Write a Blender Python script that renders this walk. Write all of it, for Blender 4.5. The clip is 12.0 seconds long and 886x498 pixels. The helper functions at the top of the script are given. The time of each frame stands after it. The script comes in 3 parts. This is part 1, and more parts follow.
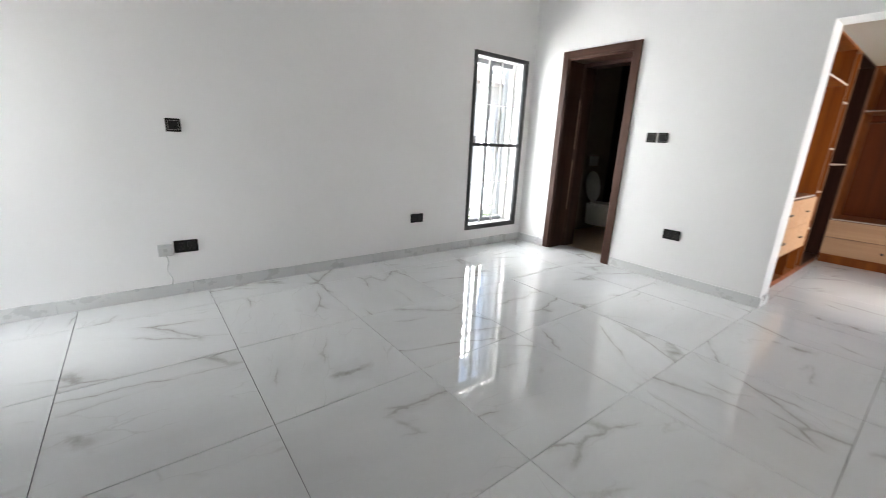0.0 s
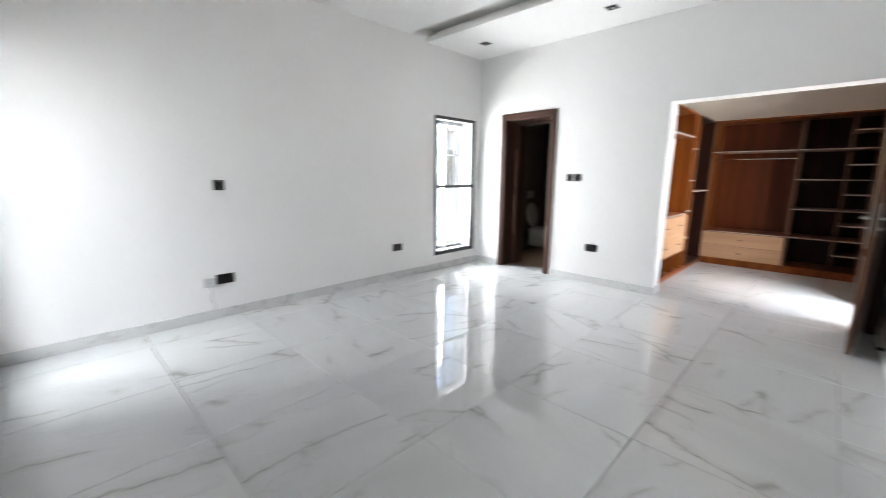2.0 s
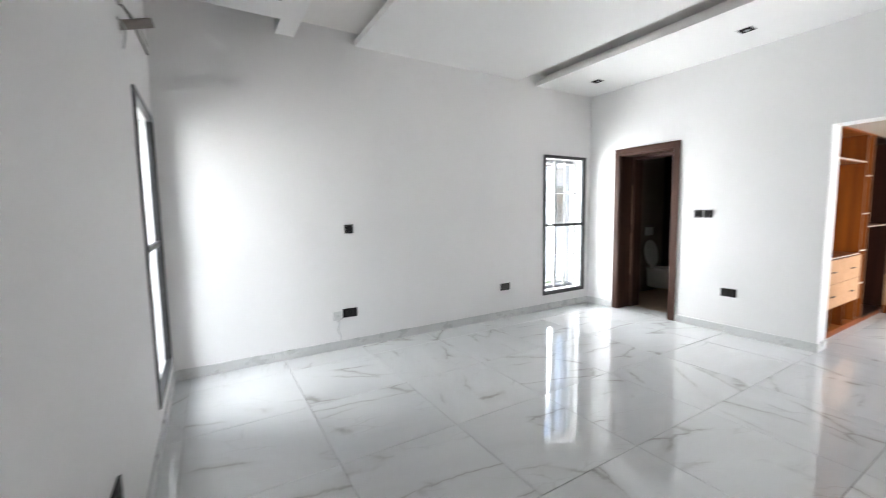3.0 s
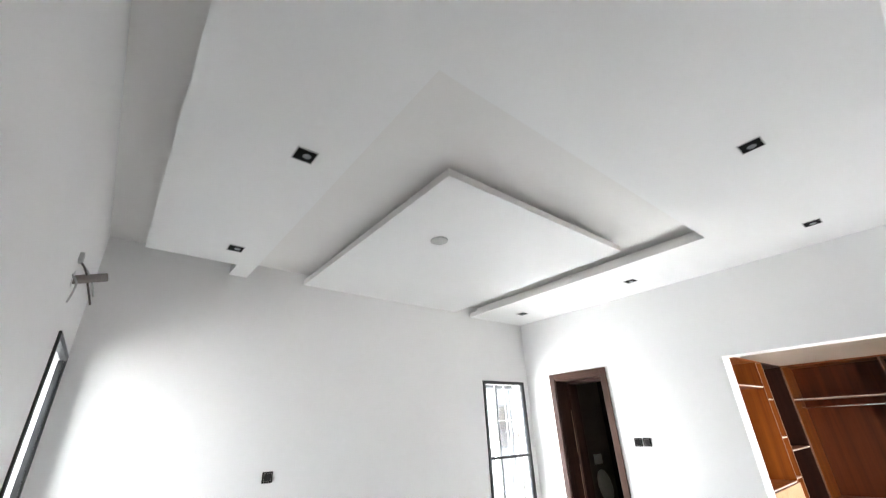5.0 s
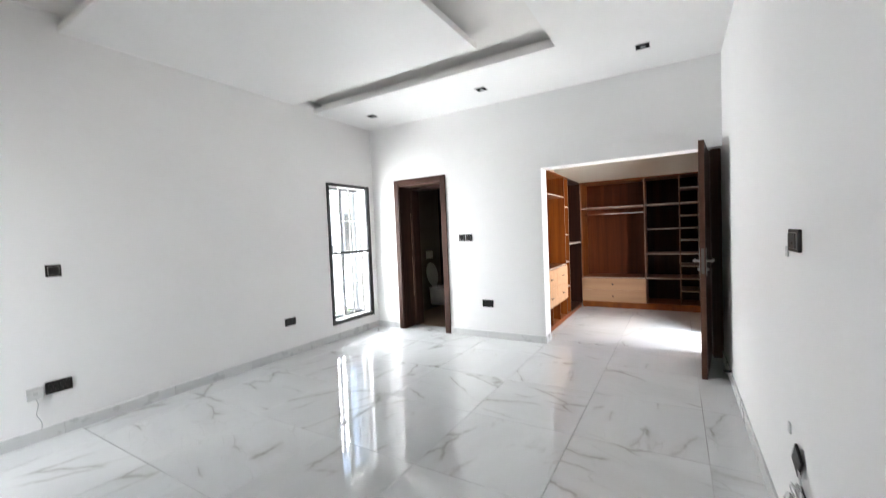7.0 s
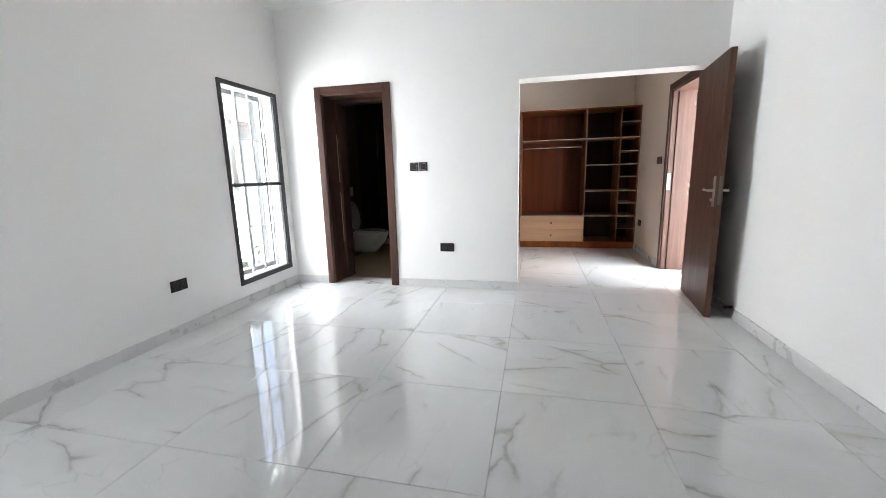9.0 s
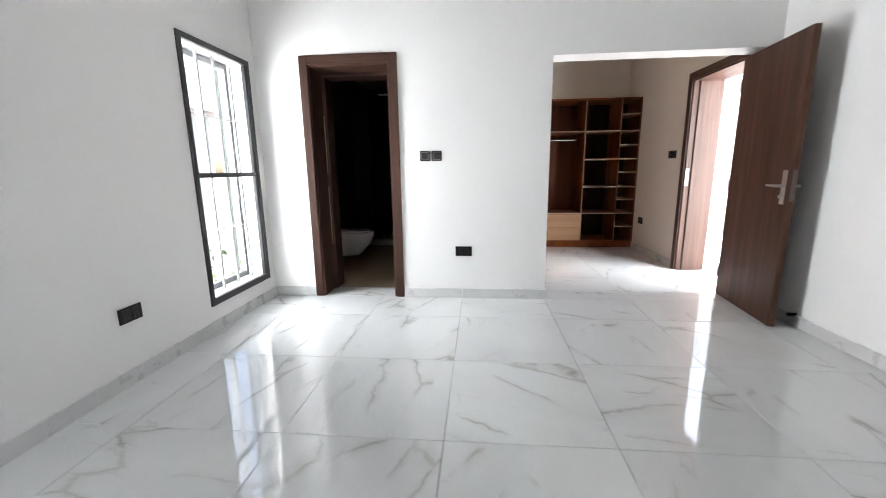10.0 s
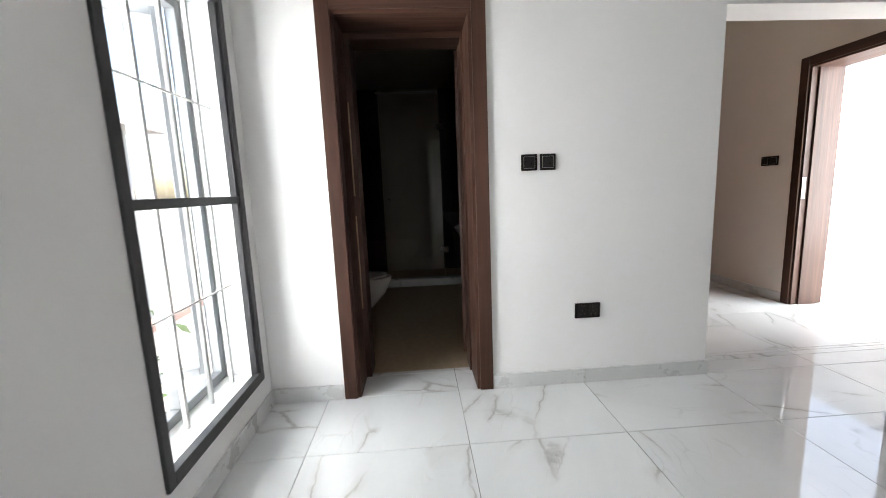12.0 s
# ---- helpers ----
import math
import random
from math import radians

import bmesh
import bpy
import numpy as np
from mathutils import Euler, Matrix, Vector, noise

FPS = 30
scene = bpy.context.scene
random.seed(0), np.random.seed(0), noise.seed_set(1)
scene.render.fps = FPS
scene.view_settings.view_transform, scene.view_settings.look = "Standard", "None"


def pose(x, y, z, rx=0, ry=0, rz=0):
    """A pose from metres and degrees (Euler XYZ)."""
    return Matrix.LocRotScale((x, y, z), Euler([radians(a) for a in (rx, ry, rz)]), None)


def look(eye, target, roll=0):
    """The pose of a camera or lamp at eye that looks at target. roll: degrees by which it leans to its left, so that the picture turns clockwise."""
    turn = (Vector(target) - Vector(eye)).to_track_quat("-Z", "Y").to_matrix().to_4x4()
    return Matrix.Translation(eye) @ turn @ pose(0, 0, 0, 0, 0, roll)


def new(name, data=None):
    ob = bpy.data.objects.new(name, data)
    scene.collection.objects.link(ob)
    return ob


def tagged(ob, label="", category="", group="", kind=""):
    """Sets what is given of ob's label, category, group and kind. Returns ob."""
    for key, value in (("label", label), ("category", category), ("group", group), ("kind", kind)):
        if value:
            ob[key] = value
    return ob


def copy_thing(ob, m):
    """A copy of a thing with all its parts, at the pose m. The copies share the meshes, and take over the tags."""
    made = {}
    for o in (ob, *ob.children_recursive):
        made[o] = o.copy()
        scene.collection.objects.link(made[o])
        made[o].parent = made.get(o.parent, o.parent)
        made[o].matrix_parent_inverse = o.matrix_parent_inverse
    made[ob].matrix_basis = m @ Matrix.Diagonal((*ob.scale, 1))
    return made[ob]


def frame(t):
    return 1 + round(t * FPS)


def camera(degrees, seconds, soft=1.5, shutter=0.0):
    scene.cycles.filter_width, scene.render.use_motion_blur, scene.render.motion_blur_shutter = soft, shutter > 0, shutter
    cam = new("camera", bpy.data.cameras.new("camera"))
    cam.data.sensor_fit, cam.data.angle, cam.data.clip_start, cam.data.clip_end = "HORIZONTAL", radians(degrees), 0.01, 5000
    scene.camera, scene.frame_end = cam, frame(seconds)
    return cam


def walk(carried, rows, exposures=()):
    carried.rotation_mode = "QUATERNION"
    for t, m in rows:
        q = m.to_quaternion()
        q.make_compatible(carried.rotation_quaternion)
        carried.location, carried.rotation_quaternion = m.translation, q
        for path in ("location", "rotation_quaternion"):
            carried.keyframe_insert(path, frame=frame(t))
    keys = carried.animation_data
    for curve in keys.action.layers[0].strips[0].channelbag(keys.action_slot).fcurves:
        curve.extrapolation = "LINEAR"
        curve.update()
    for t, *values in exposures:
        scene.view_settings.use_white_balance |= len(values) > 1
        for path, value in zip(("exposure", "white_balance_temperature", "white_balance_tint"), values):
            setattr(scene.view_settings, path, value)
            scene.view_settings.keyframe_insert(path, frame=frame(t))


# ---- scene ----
cam = camera(96.8, 12.0, soft=0.55, shutter=0.3)
PATH = [
    (0, (0.015, 0.387, 1.198), (1.202, 1.906, 0.665), 2.6),
    (0.2, (-0.08, 0.365, 1.197), (1.25, 1.763, 0.673), 1.4),
    (0.5, (-0.194, 0.234, 1.217), (1.456, 1.254, 0.732), 0.4),
    (1, (-0.444, -0.093, 1.26), (1.464, 0.275, 0.787), 0.6),
    (1.5, (-0.637, -0.201, 1.265), (1.198, 0.491, 0.872), 0.8),
    (2, (-0.872, -0.167, 1.316), (0.531, 1.21, 0.95), 0.5),
    (2.5, (-1.054, -0.118, 1.341), (-0.199, 1.656, 0.99), -0.5),
    (3, (-0.961, -0.135, 1.371), (0.059, 1.575, 1.184), -0.9),
    (3.2, (-0.911, -0.128, 1.39), (0.282, 1.472, 1.25), -1.1),
    (4.8, (-0.99, -0.257, 1.527), (0.227, 1.18, 2.201), -2.7),
    (5, (-0.998, -0.271, 1.532), (0.166, 1.126, 2.365), -2.6),
    (5.5, (-0.942, -0.299, 1.546), (0.342, 0.902, 2.499), -4.7),
    (6, (-0.907, -0.315, 1.549), (0.501, 0.813, 2.411), -6.2),
    (6.5, (-0.864, -0.272, 1.487), (0.689, 0.918, 1.897), -4.9),
    (7, (-0.761, -0.218, 1.366), (0.955, 0.806, 1.291), -2.4),
    (7.2, (-0.78, -0.178, 1.398), (0.951, 0.797, 1.168), -1.7),
    (8.8, (-0.253, 0.804, 1.204), (1.65, 1.277, 0.808), -1.1),
    (9, (-0.199, 0.989, 1.216), (1.714, 1.44, 0.845), -1.5),
    (9.5, (0.018, 1.347, 1.201), (1.965, 1.524, 0.783), -0.4),
    (10, (0.314, 1.764, 1.185), (2.267, 1.944, 0.79), -0.8),
    (10.5, (0.581, 2.205, 1.230), (2.540, 2.315, 0.839), -1.1),
    (11, (0.942, 2.506, 1.242), (2.915, 2.637, 0.943), -1.9),
    (11.5, (1.319, 2.747, 1.191), (3.296, 2.763, 0.889), -2.0),
    (12, (1.7, 2.858, 1.179), (3.674, 2.742, 0.88), -2.3),
]
walk(cam, [(t, look(eye, target, roll)) for t, eye, target, roll in PATH], exposures=[(0, 2.33, 6650, 9), (1, 2.55, 6530, 9), (2.5, 2.62, 6480, 9), (3.2, 2.64, 6480, 9), (4.8, 2.99, 6520, 9), (6, 3.0, 6530, 9), (7, 2.73, 6500, 9), (9, 2.58, 6500, 9), (10.5, 2.41, 6540, 9), (12, 1.96, 6670, 9)])


# ---------- world and light ----------
world = bpy.data.worlds.new("sky")
scene.world = world
world.use_nodes = True
wn = world.node_tree
sky = wn.nodes.new("ShaderNodeTexSky")
sky.sky_type, sky.sun_disc = "NISHITA", False
SUN_EL, SUN_AZ = radians(62), radians(112)      # high, from the east-south-east
sky.sun_elevation, sky.sun_rotation = SUN_EL, SUN_AZ
sky.dust_density, sky.air_density = 3.0, 1.2
wn.links.new(sky.outputs[0], wn.nodes["Background"].inputs[0])
wn.nodes["Background"].inputs[1].default_value = 0.15
sun = new("sun", bpy.data.lights.new("sun", "SUN"))
sun.data.energy, sun.data.angle, sun.data.color = 5.0, radians(0.5), (1.0, 0.96, 0.9)
sun_from = Vector((math.sin(SUN_AZ) * math.cos(SUN_EL), math.cos(SUN_AZ) * math.cos(SUN_EL), math.sin(SUN_EL)))
sun.matrix_world = look(sun_from * 30, (0, 0, 0))


def sky_lamp(name, at, to, w, h, power):
    """Daylight of the sky in a window's or door's opening."""
    ob = new(name, bpy.data.lights.new(name, "AREA"))
    ob.data.shape, ob.data.size, ob.data.size_y, ob.data.energy = "RECTANGLE", w, h, power
    ob.data.color = (0.94, 0.97, 1.0)
    ob.matrix_world = look(at, to)
    return ob


# ---------- plan ----------
W, E, S, N = -1.28, 3.87, -0.60, 3.745         # bedroom's faces
ZC, ZU = 2.97, 3.12                            # dropped ceiling, upper ceiling
EW = 0.22                                      # wall thickness
OPY, OPZ = 1.156, 2.098                        # dressing room opening: jamb, soffit
CE, CS = 6.92, -0.53                           # dressing room: east, south faces
TP, TX, TY = 0.7565, -0.412, 1.158             # floor tile pitch and joints
BD0, BD1, BDH = 2.465, 3.331, 2.17             # bathroom door casing
NWX0, NWX1, WZ0, WZ1 = 2.937, 3.765, 0.205, 2.113
WWY0, WWY1 = 2.71, 3.60
ENX0, ENX1 = 4.10, 5.10                        # entrance door casing

# daylight of the open sky above the yards, beside and above the openings
sky_lamp("north_sky_light", (3.0, N + 1.3, 1.2), (2.7, 0, 1.6), 2.8, 2.7, 145)
sky_lamp("west_sky_light", (W - 1.2, 2.1, 2.1), (1.0, 3.3, 1.4), 4.2, 2.3, 100)
sky_lamp("entrance_sky_light", (3.6, CS - 1.6, 1.5), (4.6, CS + 1.0, 1.7), 2.6, 2.4, 115)


# ---------- materials ----------
class Nodes:
    def __init__(self, name, rough=0.5, metal=0.0, color=None, spec=0.5):
        self.m = bpy.data.materials.new(name)
        self.m.use_nodes = True
        self.t = self.m.node_tree
        self.b = self.t.nodes["Principled BSDF"]
        self.b.inputs["Roughness"].default_value = rough
        self.b.inputs["Metallic"].default_value = metal
        self.b.inputs["Specular IOR Level"].default_value = spec
        if color:
            self.b.inputs["Base Color"].default_value = (*color, 1)

    def put(self, kind, ins=None, **attrs):
        n = self.t.nodes.new(kind)
        for k, v in attrs.items():
            setattr(n, k, v)
        for k, v in (ins or {}).items():
            if hasattr(v, "is_output"):
                self.t.links.new(v, n.inputs[k])
            else:
                n.inputs[k].default_value = v
        return n.outputs[0]

    def coords(self, scale=(1, 1, 1), turn=(0, 0, 0), shift=None, space="Object"):
        c = self.t.nodes.new("ShaderNodeTexCoord").outputs[space]
        if shift is not None:
            c = self.put("ShaderNodeVectorMath", {0: c, 1: shift}, operation="ADD")
        return self.put("ShaderNodeMapping", {"Vector": c, "Rotation": [radians(a) for a in turn], "Scale": scale})

    def noise(self, vec, scale, detail=3, rough=0.5, distortion=0.0):
        return self.put("ShaderNodeTexNoise", {"Vector": vec, "Scale": scale, "Detail": detail, "Roughness": rough, "Distortion": distortion})

    def ramp(self, fac, *stops):
        out = self.put("ShaderNodeValToRGB", {"Fac": fac})
        r = out.node.color_ramp
        while len(r.elements) < len(stops):
            r.elements.new(0.5)
        for e, (p, c) in zip(r.elements, stops):
            e.position, e.color = p, (*c, 1) if isinstance(c, tuple) else (c, c, c, 1)
        return out

    def math(self, op, a, b=0.0, clamp=False):
        return self.put("ShaderNodeMath", {0: a, 1: b}, operation=op, use_clamp=clamp)

    def mix(self, fac, a, b):
        n = self.t.nodes.new("ShaderNodeMix")
        n.data_type = "RGBA"
        for k, v in ((0, fac), (6, a), (7, b)):
            if hasattr(v, "is_output"):
                self.t.links.new(v, n.inputs[k])
            else:
                n.inputs[k].default_value = (*v, 1) if isinstance(v, tuple) and len(v) == 3 else v
        return n.outputs[2]

    def base(self, c):
        self.t.links.new(c, self.b.inputs["Base Color"])
        return self

    def rough(self, c):
        self.t.links.new(c, self.b.inputs["Roughness"])
        return self

    def bump(self, h, strength=0.1, dist=0.01):
        n = self.put("ShaderNodeBump", {"Height": h, "Strength": strength, "Distance": dist})
        self.t.links.new(n, self.b.inputs["Normal"])
        return self


def paint(name, c, rough=0.55, vary=0.03):
    n = Nodes(name, rough)
    v = n.coords()
    big, fine = n.noise(v, 1.3, 4), n.noise(v, 160, 2)
    lo = tuple(x * (1 - vary) for x in c)
    n.base(n.ramp(big, (0.3, lo), (0.7, c)))
    return n.bump(n.math("ADD", fine, n.noise(v, 9, 3)), 0.06, 0.003).m


def plain(name, c, rough=0.4, metal=0.0, vary=0.12, spec=0.5):
    n = Nodes(name, rough, metal, spec=spec)
    f = n.noise(n.coords(), 22, 4)
    n.base(n.ramp(f, (0.3, tuple(x * (1 - vary) for x in c)), (0.7, c)))
    n.rough(n.ramp(n.noise(n.coords(), 60, 3), (0.3, rough * 0.85), (0.7, min(1, rough * 1.2))))
    return n.m


def marble(name, tint=(0.71, 0.717, 0.712), rough=0.03, amount=0.9):
    """Porcelain with grey veins; each tile shows its own cut of the slab, laid either way round."""
    n = Nodes(name, rough, spec=1.0)
    r = n.put("ShaderNodeObjectInfo").node.outputs["Random"]
    shift = n.put("ShaderNodeCombineXYZ", {0: n.math("MULTIPLY", r, 37.0), 1: n.math("MULTIPLY", r, 91.0), 2: n.math("MULTIPLY", r, 53.0)})
    quarter = n.math("MULTIPLY", n.math("FLOOR", n.math("MULTIPLY", n.math("FRACT", n.math("MULTIPLY", r, 71.3)), 4.0)), math.pi / 2)
    way = n.math("ADD", quarter, n.math("MULTIPLY", n.math("FRACT", n.math("MULTIPLY", r, 133.7)), 0.5))
    c = n.coords(shift=shift)
    warp = n.put("ShaderNodeVectorMath", {0: n.put("ShaderNodeTexNoise", {"Vector": c, "Scale": 4.2, "Detail": 6.0, "Roughness": 0.62}).node.outputs["Color"], 1: (0.11, 0.11, 0.11)}, operation="MULTIPLY")
    cw = n.put("ShaderNodeVectorMath", {0: c, 1: warp}, operation="ADD")
    turned = n.put("ShaderNodeVectorRotate", {"Vector": cw, "Axis": (0, 0, 1), "Angle": way}, rotation_type="AXIS_ANGLE")
    v = n.put("ShaderNodeMapping", {"Vector": turned, "Scale": (0.50, 2.1, 1.0)})
    wide = n.math("ADD", n.noise(c, 3.0, 3), 0.25)

    def crack(scale, shift):
        w = n.put("ShaderNodeMapping", {"Vector": v, "Location": shift})
        return n.math("DIVIDE", n.put("ShaderNodeTexVoronoi", {"Vector": w, "Scale": scale}, feature="DISTANCE_TO_EDGE"), wide)

    def mask(scale, lo, hi, shift):
        w = n.put("ShaderNodeMapping", {"Vector": turned, "Location": shift, "Scale": (0.8, 1.5, 1.0)})
        return n.ramp(n.noise(w, scale, 2, 0.5), (lo, 0.0), (hi, 1.0))

    main = crack(2.1, (0, 0, 0.3))
    vein = n.math("ADD", n.ramp(main, (0.0, 0.66), (0.018, 0.40), (0.036, 0.0)), n.ramp(main, (0.0, 0.34), (0.15, 0.0)), True)
    both = n.math("MULTIPLY", vein, mask(2.3, 0.525, 0.625, (5.3, 1.1, 0)))
    hair = n.math("MULTIPLY", n.ramp(crack(4.6, (3.1, 7.7, 1.9)), (0.0, 0.30), (0.035, 0.0)), mask(3.1, 0.54, 0.64, (9.2, 4.4, 0)))
    dark = n.math("MULTIPLY", n.math("ADD", both, hair, True), n.ramp(n.noise(c, 11, 4, 0.6), (0.3, 0.6 * amount), (0.6, amount)))
    cloud = n.ramp(n.noise(v, 1.4, 5), (0.35, tuple(x * 0.92 for x in tint)), (0.65, tint))
    n.base(n.mix(dark, cloud, (0.35, 0.335, 0.31)))
    n.rough(n.ramp(n.noise(n.coords(), 7, 5, 0.6), (0.3, rough * 0.9), (0.75, rough * 1.2)))
    return n.m


def wood(name, dark, light, scale=1.0, axis="Z", rough=0.45, streak=14.0, spec=0.22):
    n = Nodes(name, rough, spec=spec)
    sc = {"X": (0.6, streak, streak), "Y": (streak, 0.6, streak), "Z": (streak, streak, 0.6)}[axis]
    r = n.put("ShaderNodeObjectInfo").node.outputs["Random"]
    c = n.coords(tuple(s * scale for s in sc), shift=n.put("ShaderNodeCombineXYZ", {0: n.math("MULTIPLY", r, 9.0), 2: n.math("MULTIPLY", r, 23.0)}))
    g = n.noise(c, 1.0, 6, 0.62, 0.6)
    fine = n.noise(c, 6.0, 4, 0.6)
    mid = tuple((a + b) / 2 for a, b in zip(dark, light))
    col = n.ramp(g, (0.32, dark), (0.5, mid), (0.68, light))
    n.base(n.mix(n.math("MULTIPLY", fine, 0.35), col, tuple(x * 0.55 for x in dark)))
    n.rough(n.ramp(fine, (0.3, rough * 0.85), (0.7, rough * 1.2)))
    return n.bump(g, 0.08, 0.002).m


def grout(name):
    """Tile joints, pale where clean and dark where dirt has settled."""
    n = Nodes(name, 0.9)
    n.base(n.ramp(n.noise(n.coords(), 0.9, 2), (0.42, (0.15, 0.145, 0.14)), (0.58, (0.50, 0.49, 0.48))))
    return n.m


WALL = paint("wall_paint", (0.84, 0.83, 0.82))
# cream, with the recess's shade put into the tone so its edge reads
CEIL_CREAM_SHADE = paint("shaded_cream_ceiling", (0.812, 0.793, 0.768), 0.6)
# warmer and darker than WALL, for the dressing room's walls and ceiling
WALL_CREAM = paint("cream_wall_tone", (0.70, 0.628, 0.553))
CEIL = paint("ceiling_paint", (0.85, 0.845, 0.835), 0.6)
MARBLE = marble("marble_tile")
SKIRT = marble("marble_skirting", (0.62, 0.62, 0.61), 0.28, 0.06)
GROUT = grout("grout")
WALNUT = wood("walnut_veneer", (0.034, 0.0158, 0.011), (0.095, 0.045, 0.0315))
WALNUT_H = wood("walnut_veneer_across", (0.034, 0.0158, 0.011), (0.095, 0.045, 0.0315), axis="Y")
WALNUT_X = wood("walnut_veneer_lintel", (0.034, 0.0158, 0.011), (0.095, 0.045, 0.0315), axis="X")
LAMINATE = wood("wardrobe_laminate", (0.125, 0.027, 0.0035), (0.25, 0.066, 0.0085), 0.7)
# lightened walnut: window light on the leaf's edge put into the colour
LIT_EDGE = wood("walnut_lit_edge", (0.085, 0.040, 0.026), (0.17, 0.082, 0.052))
SHELF_EDGE = wood("pale_shelf_edge", (0.40, 0.34, 0.29), (0.50, 0.44, 0.38), axis="Y")
UPRIGHT_EDGE = wood("upright_edging", (0.14, 0.066, 0.037), (0.22, 0.11, 0.066))
# near-black laminate: shade deep inside the bays put into the colour
BAY_SHADE_LAM = wood("bay_shade_laminate", (0.014, 0.005, 0.0035), (0.032, 0.011, 0.007), 0.7, spec=0.1)
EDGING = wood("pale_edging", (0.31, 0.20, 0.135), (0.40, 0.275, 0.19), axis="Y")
# darker copy of LAMINATE, holding the shade on the east wardrobe's back
WARD_BACK_SHADE = wood("wardrobe_back_shaded", (0.072, 0.0155, 0.003), (0.135, 0.031, 0.006), 0.7)
DRAWER = wood("drawer_front", (0.37, 0.205, 0.115), (0.46, 0.27, 0.155), 0.6, axis="Y")
CHARCOAL = plain("charcoal_aluminium", (0.046, 0.046, 0.047), 0.42, 0.3)
GREY_ALU = plain("grey_aluminium", (0.24, 0.25, 0.26), 0.4, 0.4)
BAR_GREY = plain("grey_enamel", (0.60, 0.60, 0.59), 0.45)
BAR_WHITE = plain("white_enamel", (0.78, 0.78, 0.77), 0.4)
BLACK = plain("black_plastic", (0.012, 0.010, 0.010), 0.4, spec=0.2)
BLACK_IN = plain("black_rocker", (0.016, 0.014, 0.014), 0.3, spec=0.25)
WHITE_PL = plain("white_plastic", (0.75, 0.75, 0.73), 0.35)
STEEL = plain("brushed_steel", (0.55, 0.53, 0.51), 0.36, 0.95)
DARK_STEEL = plain("dull_steel", (0.20, 0.17, 0.15), 0.45, 0.8)
CHROME = plain("chrome", (0.75, 0.75, 0.76), 0.08, 1.0, 0.03)
PORCELAIN = plain("white_porcelain", (0.82, 0.82, 0.80), 0.08, 0.0, 0.02)
PIPE = plain("foam_pipe_sleeve", (0.27, 0.24, 0.22), 0.8)
WIRE_D = plain("dark_wire", (0.05, 0.035, 0.03), 0.5)
BOX_GREY = plain("grey_white_plastic", (0.62, 0.62, 0.61), 0.4)
DARK_IN = plain("matt_black", (0.006, 0.006, 0.006), 0.9, spec=0.1)
WIRE_W = plain("grey_wire", (0.5, 0.5, 0.49), 0.5)
# bathroom wall and ceiling tones lowered: the unlit room's dimness is in the colour
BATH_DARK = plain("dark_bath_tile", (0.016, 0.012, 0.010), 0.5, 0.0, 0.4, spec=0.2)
BATH_DIM = plain("dimmed_bath_tile", (0.17, 0.14, 0.11), 0.5, 0.0, 0.15)
SHOWER_DIM = plain("dimmed_shower_tile", (0.34, 0.30, 0.235), 0.5, 0.0, 0.1)
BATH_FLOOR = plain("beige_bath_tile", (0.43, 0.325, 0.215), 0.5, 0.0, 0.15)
BATH_CEIL = paint("dimmed_bath_ceiling", (0.23, 0.20, 0.175))
RENDER_W = paint("outside_render", (0.84, 0.83, 0.81), 0.8, 0.05)
HOUSE_W = paint("house_render", (0.44, 0.45, 0.46), 0.8, 0.1)
TERRACE = paint("terrace_render", (0.85, 0.845, 0.83), 0.8, 0.06)
HOUSE_D = paint("blue_grey_render", (0.20, 0.22, 0.24), 0.8, 0.1)
ROOF = plain("roof_tile", (0.32, 0.30, 0.30), 0.7, 0.0, 0.3)
PAVING = plain("paving", (0.42, 0.40, 0.37), 0.85, 0.0, 0.25)
RED_BRICK = plain("red_block", (0.42, 0.29, 0.26), 0.8, 0.0, 0.2)
BARK = plain("bark", (0.12, 0.085, 0.06), 0.9, 0.0, 0.3)
LEAF = plain("leaves", (0.06, 0.11, 0.03), 0.6, 0.0, 0.4)


def glass(name):
    n = Nodes(name, 0.02)
    n.b.inputs["Transmission Weight"].default_value = 1.0
    n.b.inputs["IOR"].default_value = 1.45
    return n.m


GLASS = glass("clear_glass")


# ---------- mesh helpers ----------
def box(bm, x0, y0, z0, x1, y1, z1, bevel=0.0):
    lo, hi = Vector((min(x0, x1), min(y0, y1), min(z0, z1))), Vector((max(x0, x1), max(y0, y1), max(z0, z1)))
    got = bmesh.ops.create_cube(bm, size=1.0)["verts"]
    for v in got:
        v.co = Vector([lo[i] + (v.co[i] + 0.5) * (hi[i] - lo[i]) for i in range(3)])
    if bevel:
        edges = {e for v in got for e in v.link_edges}
        bmesh.ops.bevel(bm, geom=list(edges), offset=bevel, segments=2, affect="EDGES", profile=0.5)
    return bm


def tube(bm, a, b, r0, r1=None, seg=14):
    a, b = Vector(a), Vector(b)
    d = b - a
    m = Matrix.Translation((a + b) / 2) @ d.to_track_quat("Z", "Y").to_matrix().to_4x4()
    bmesh.ops.create_cone(bm, cap_ends=True, segments=seg, radius1=r0, radius2=r0 if r1 is None else r1, depth=d.length, matrix=m)
    return bm


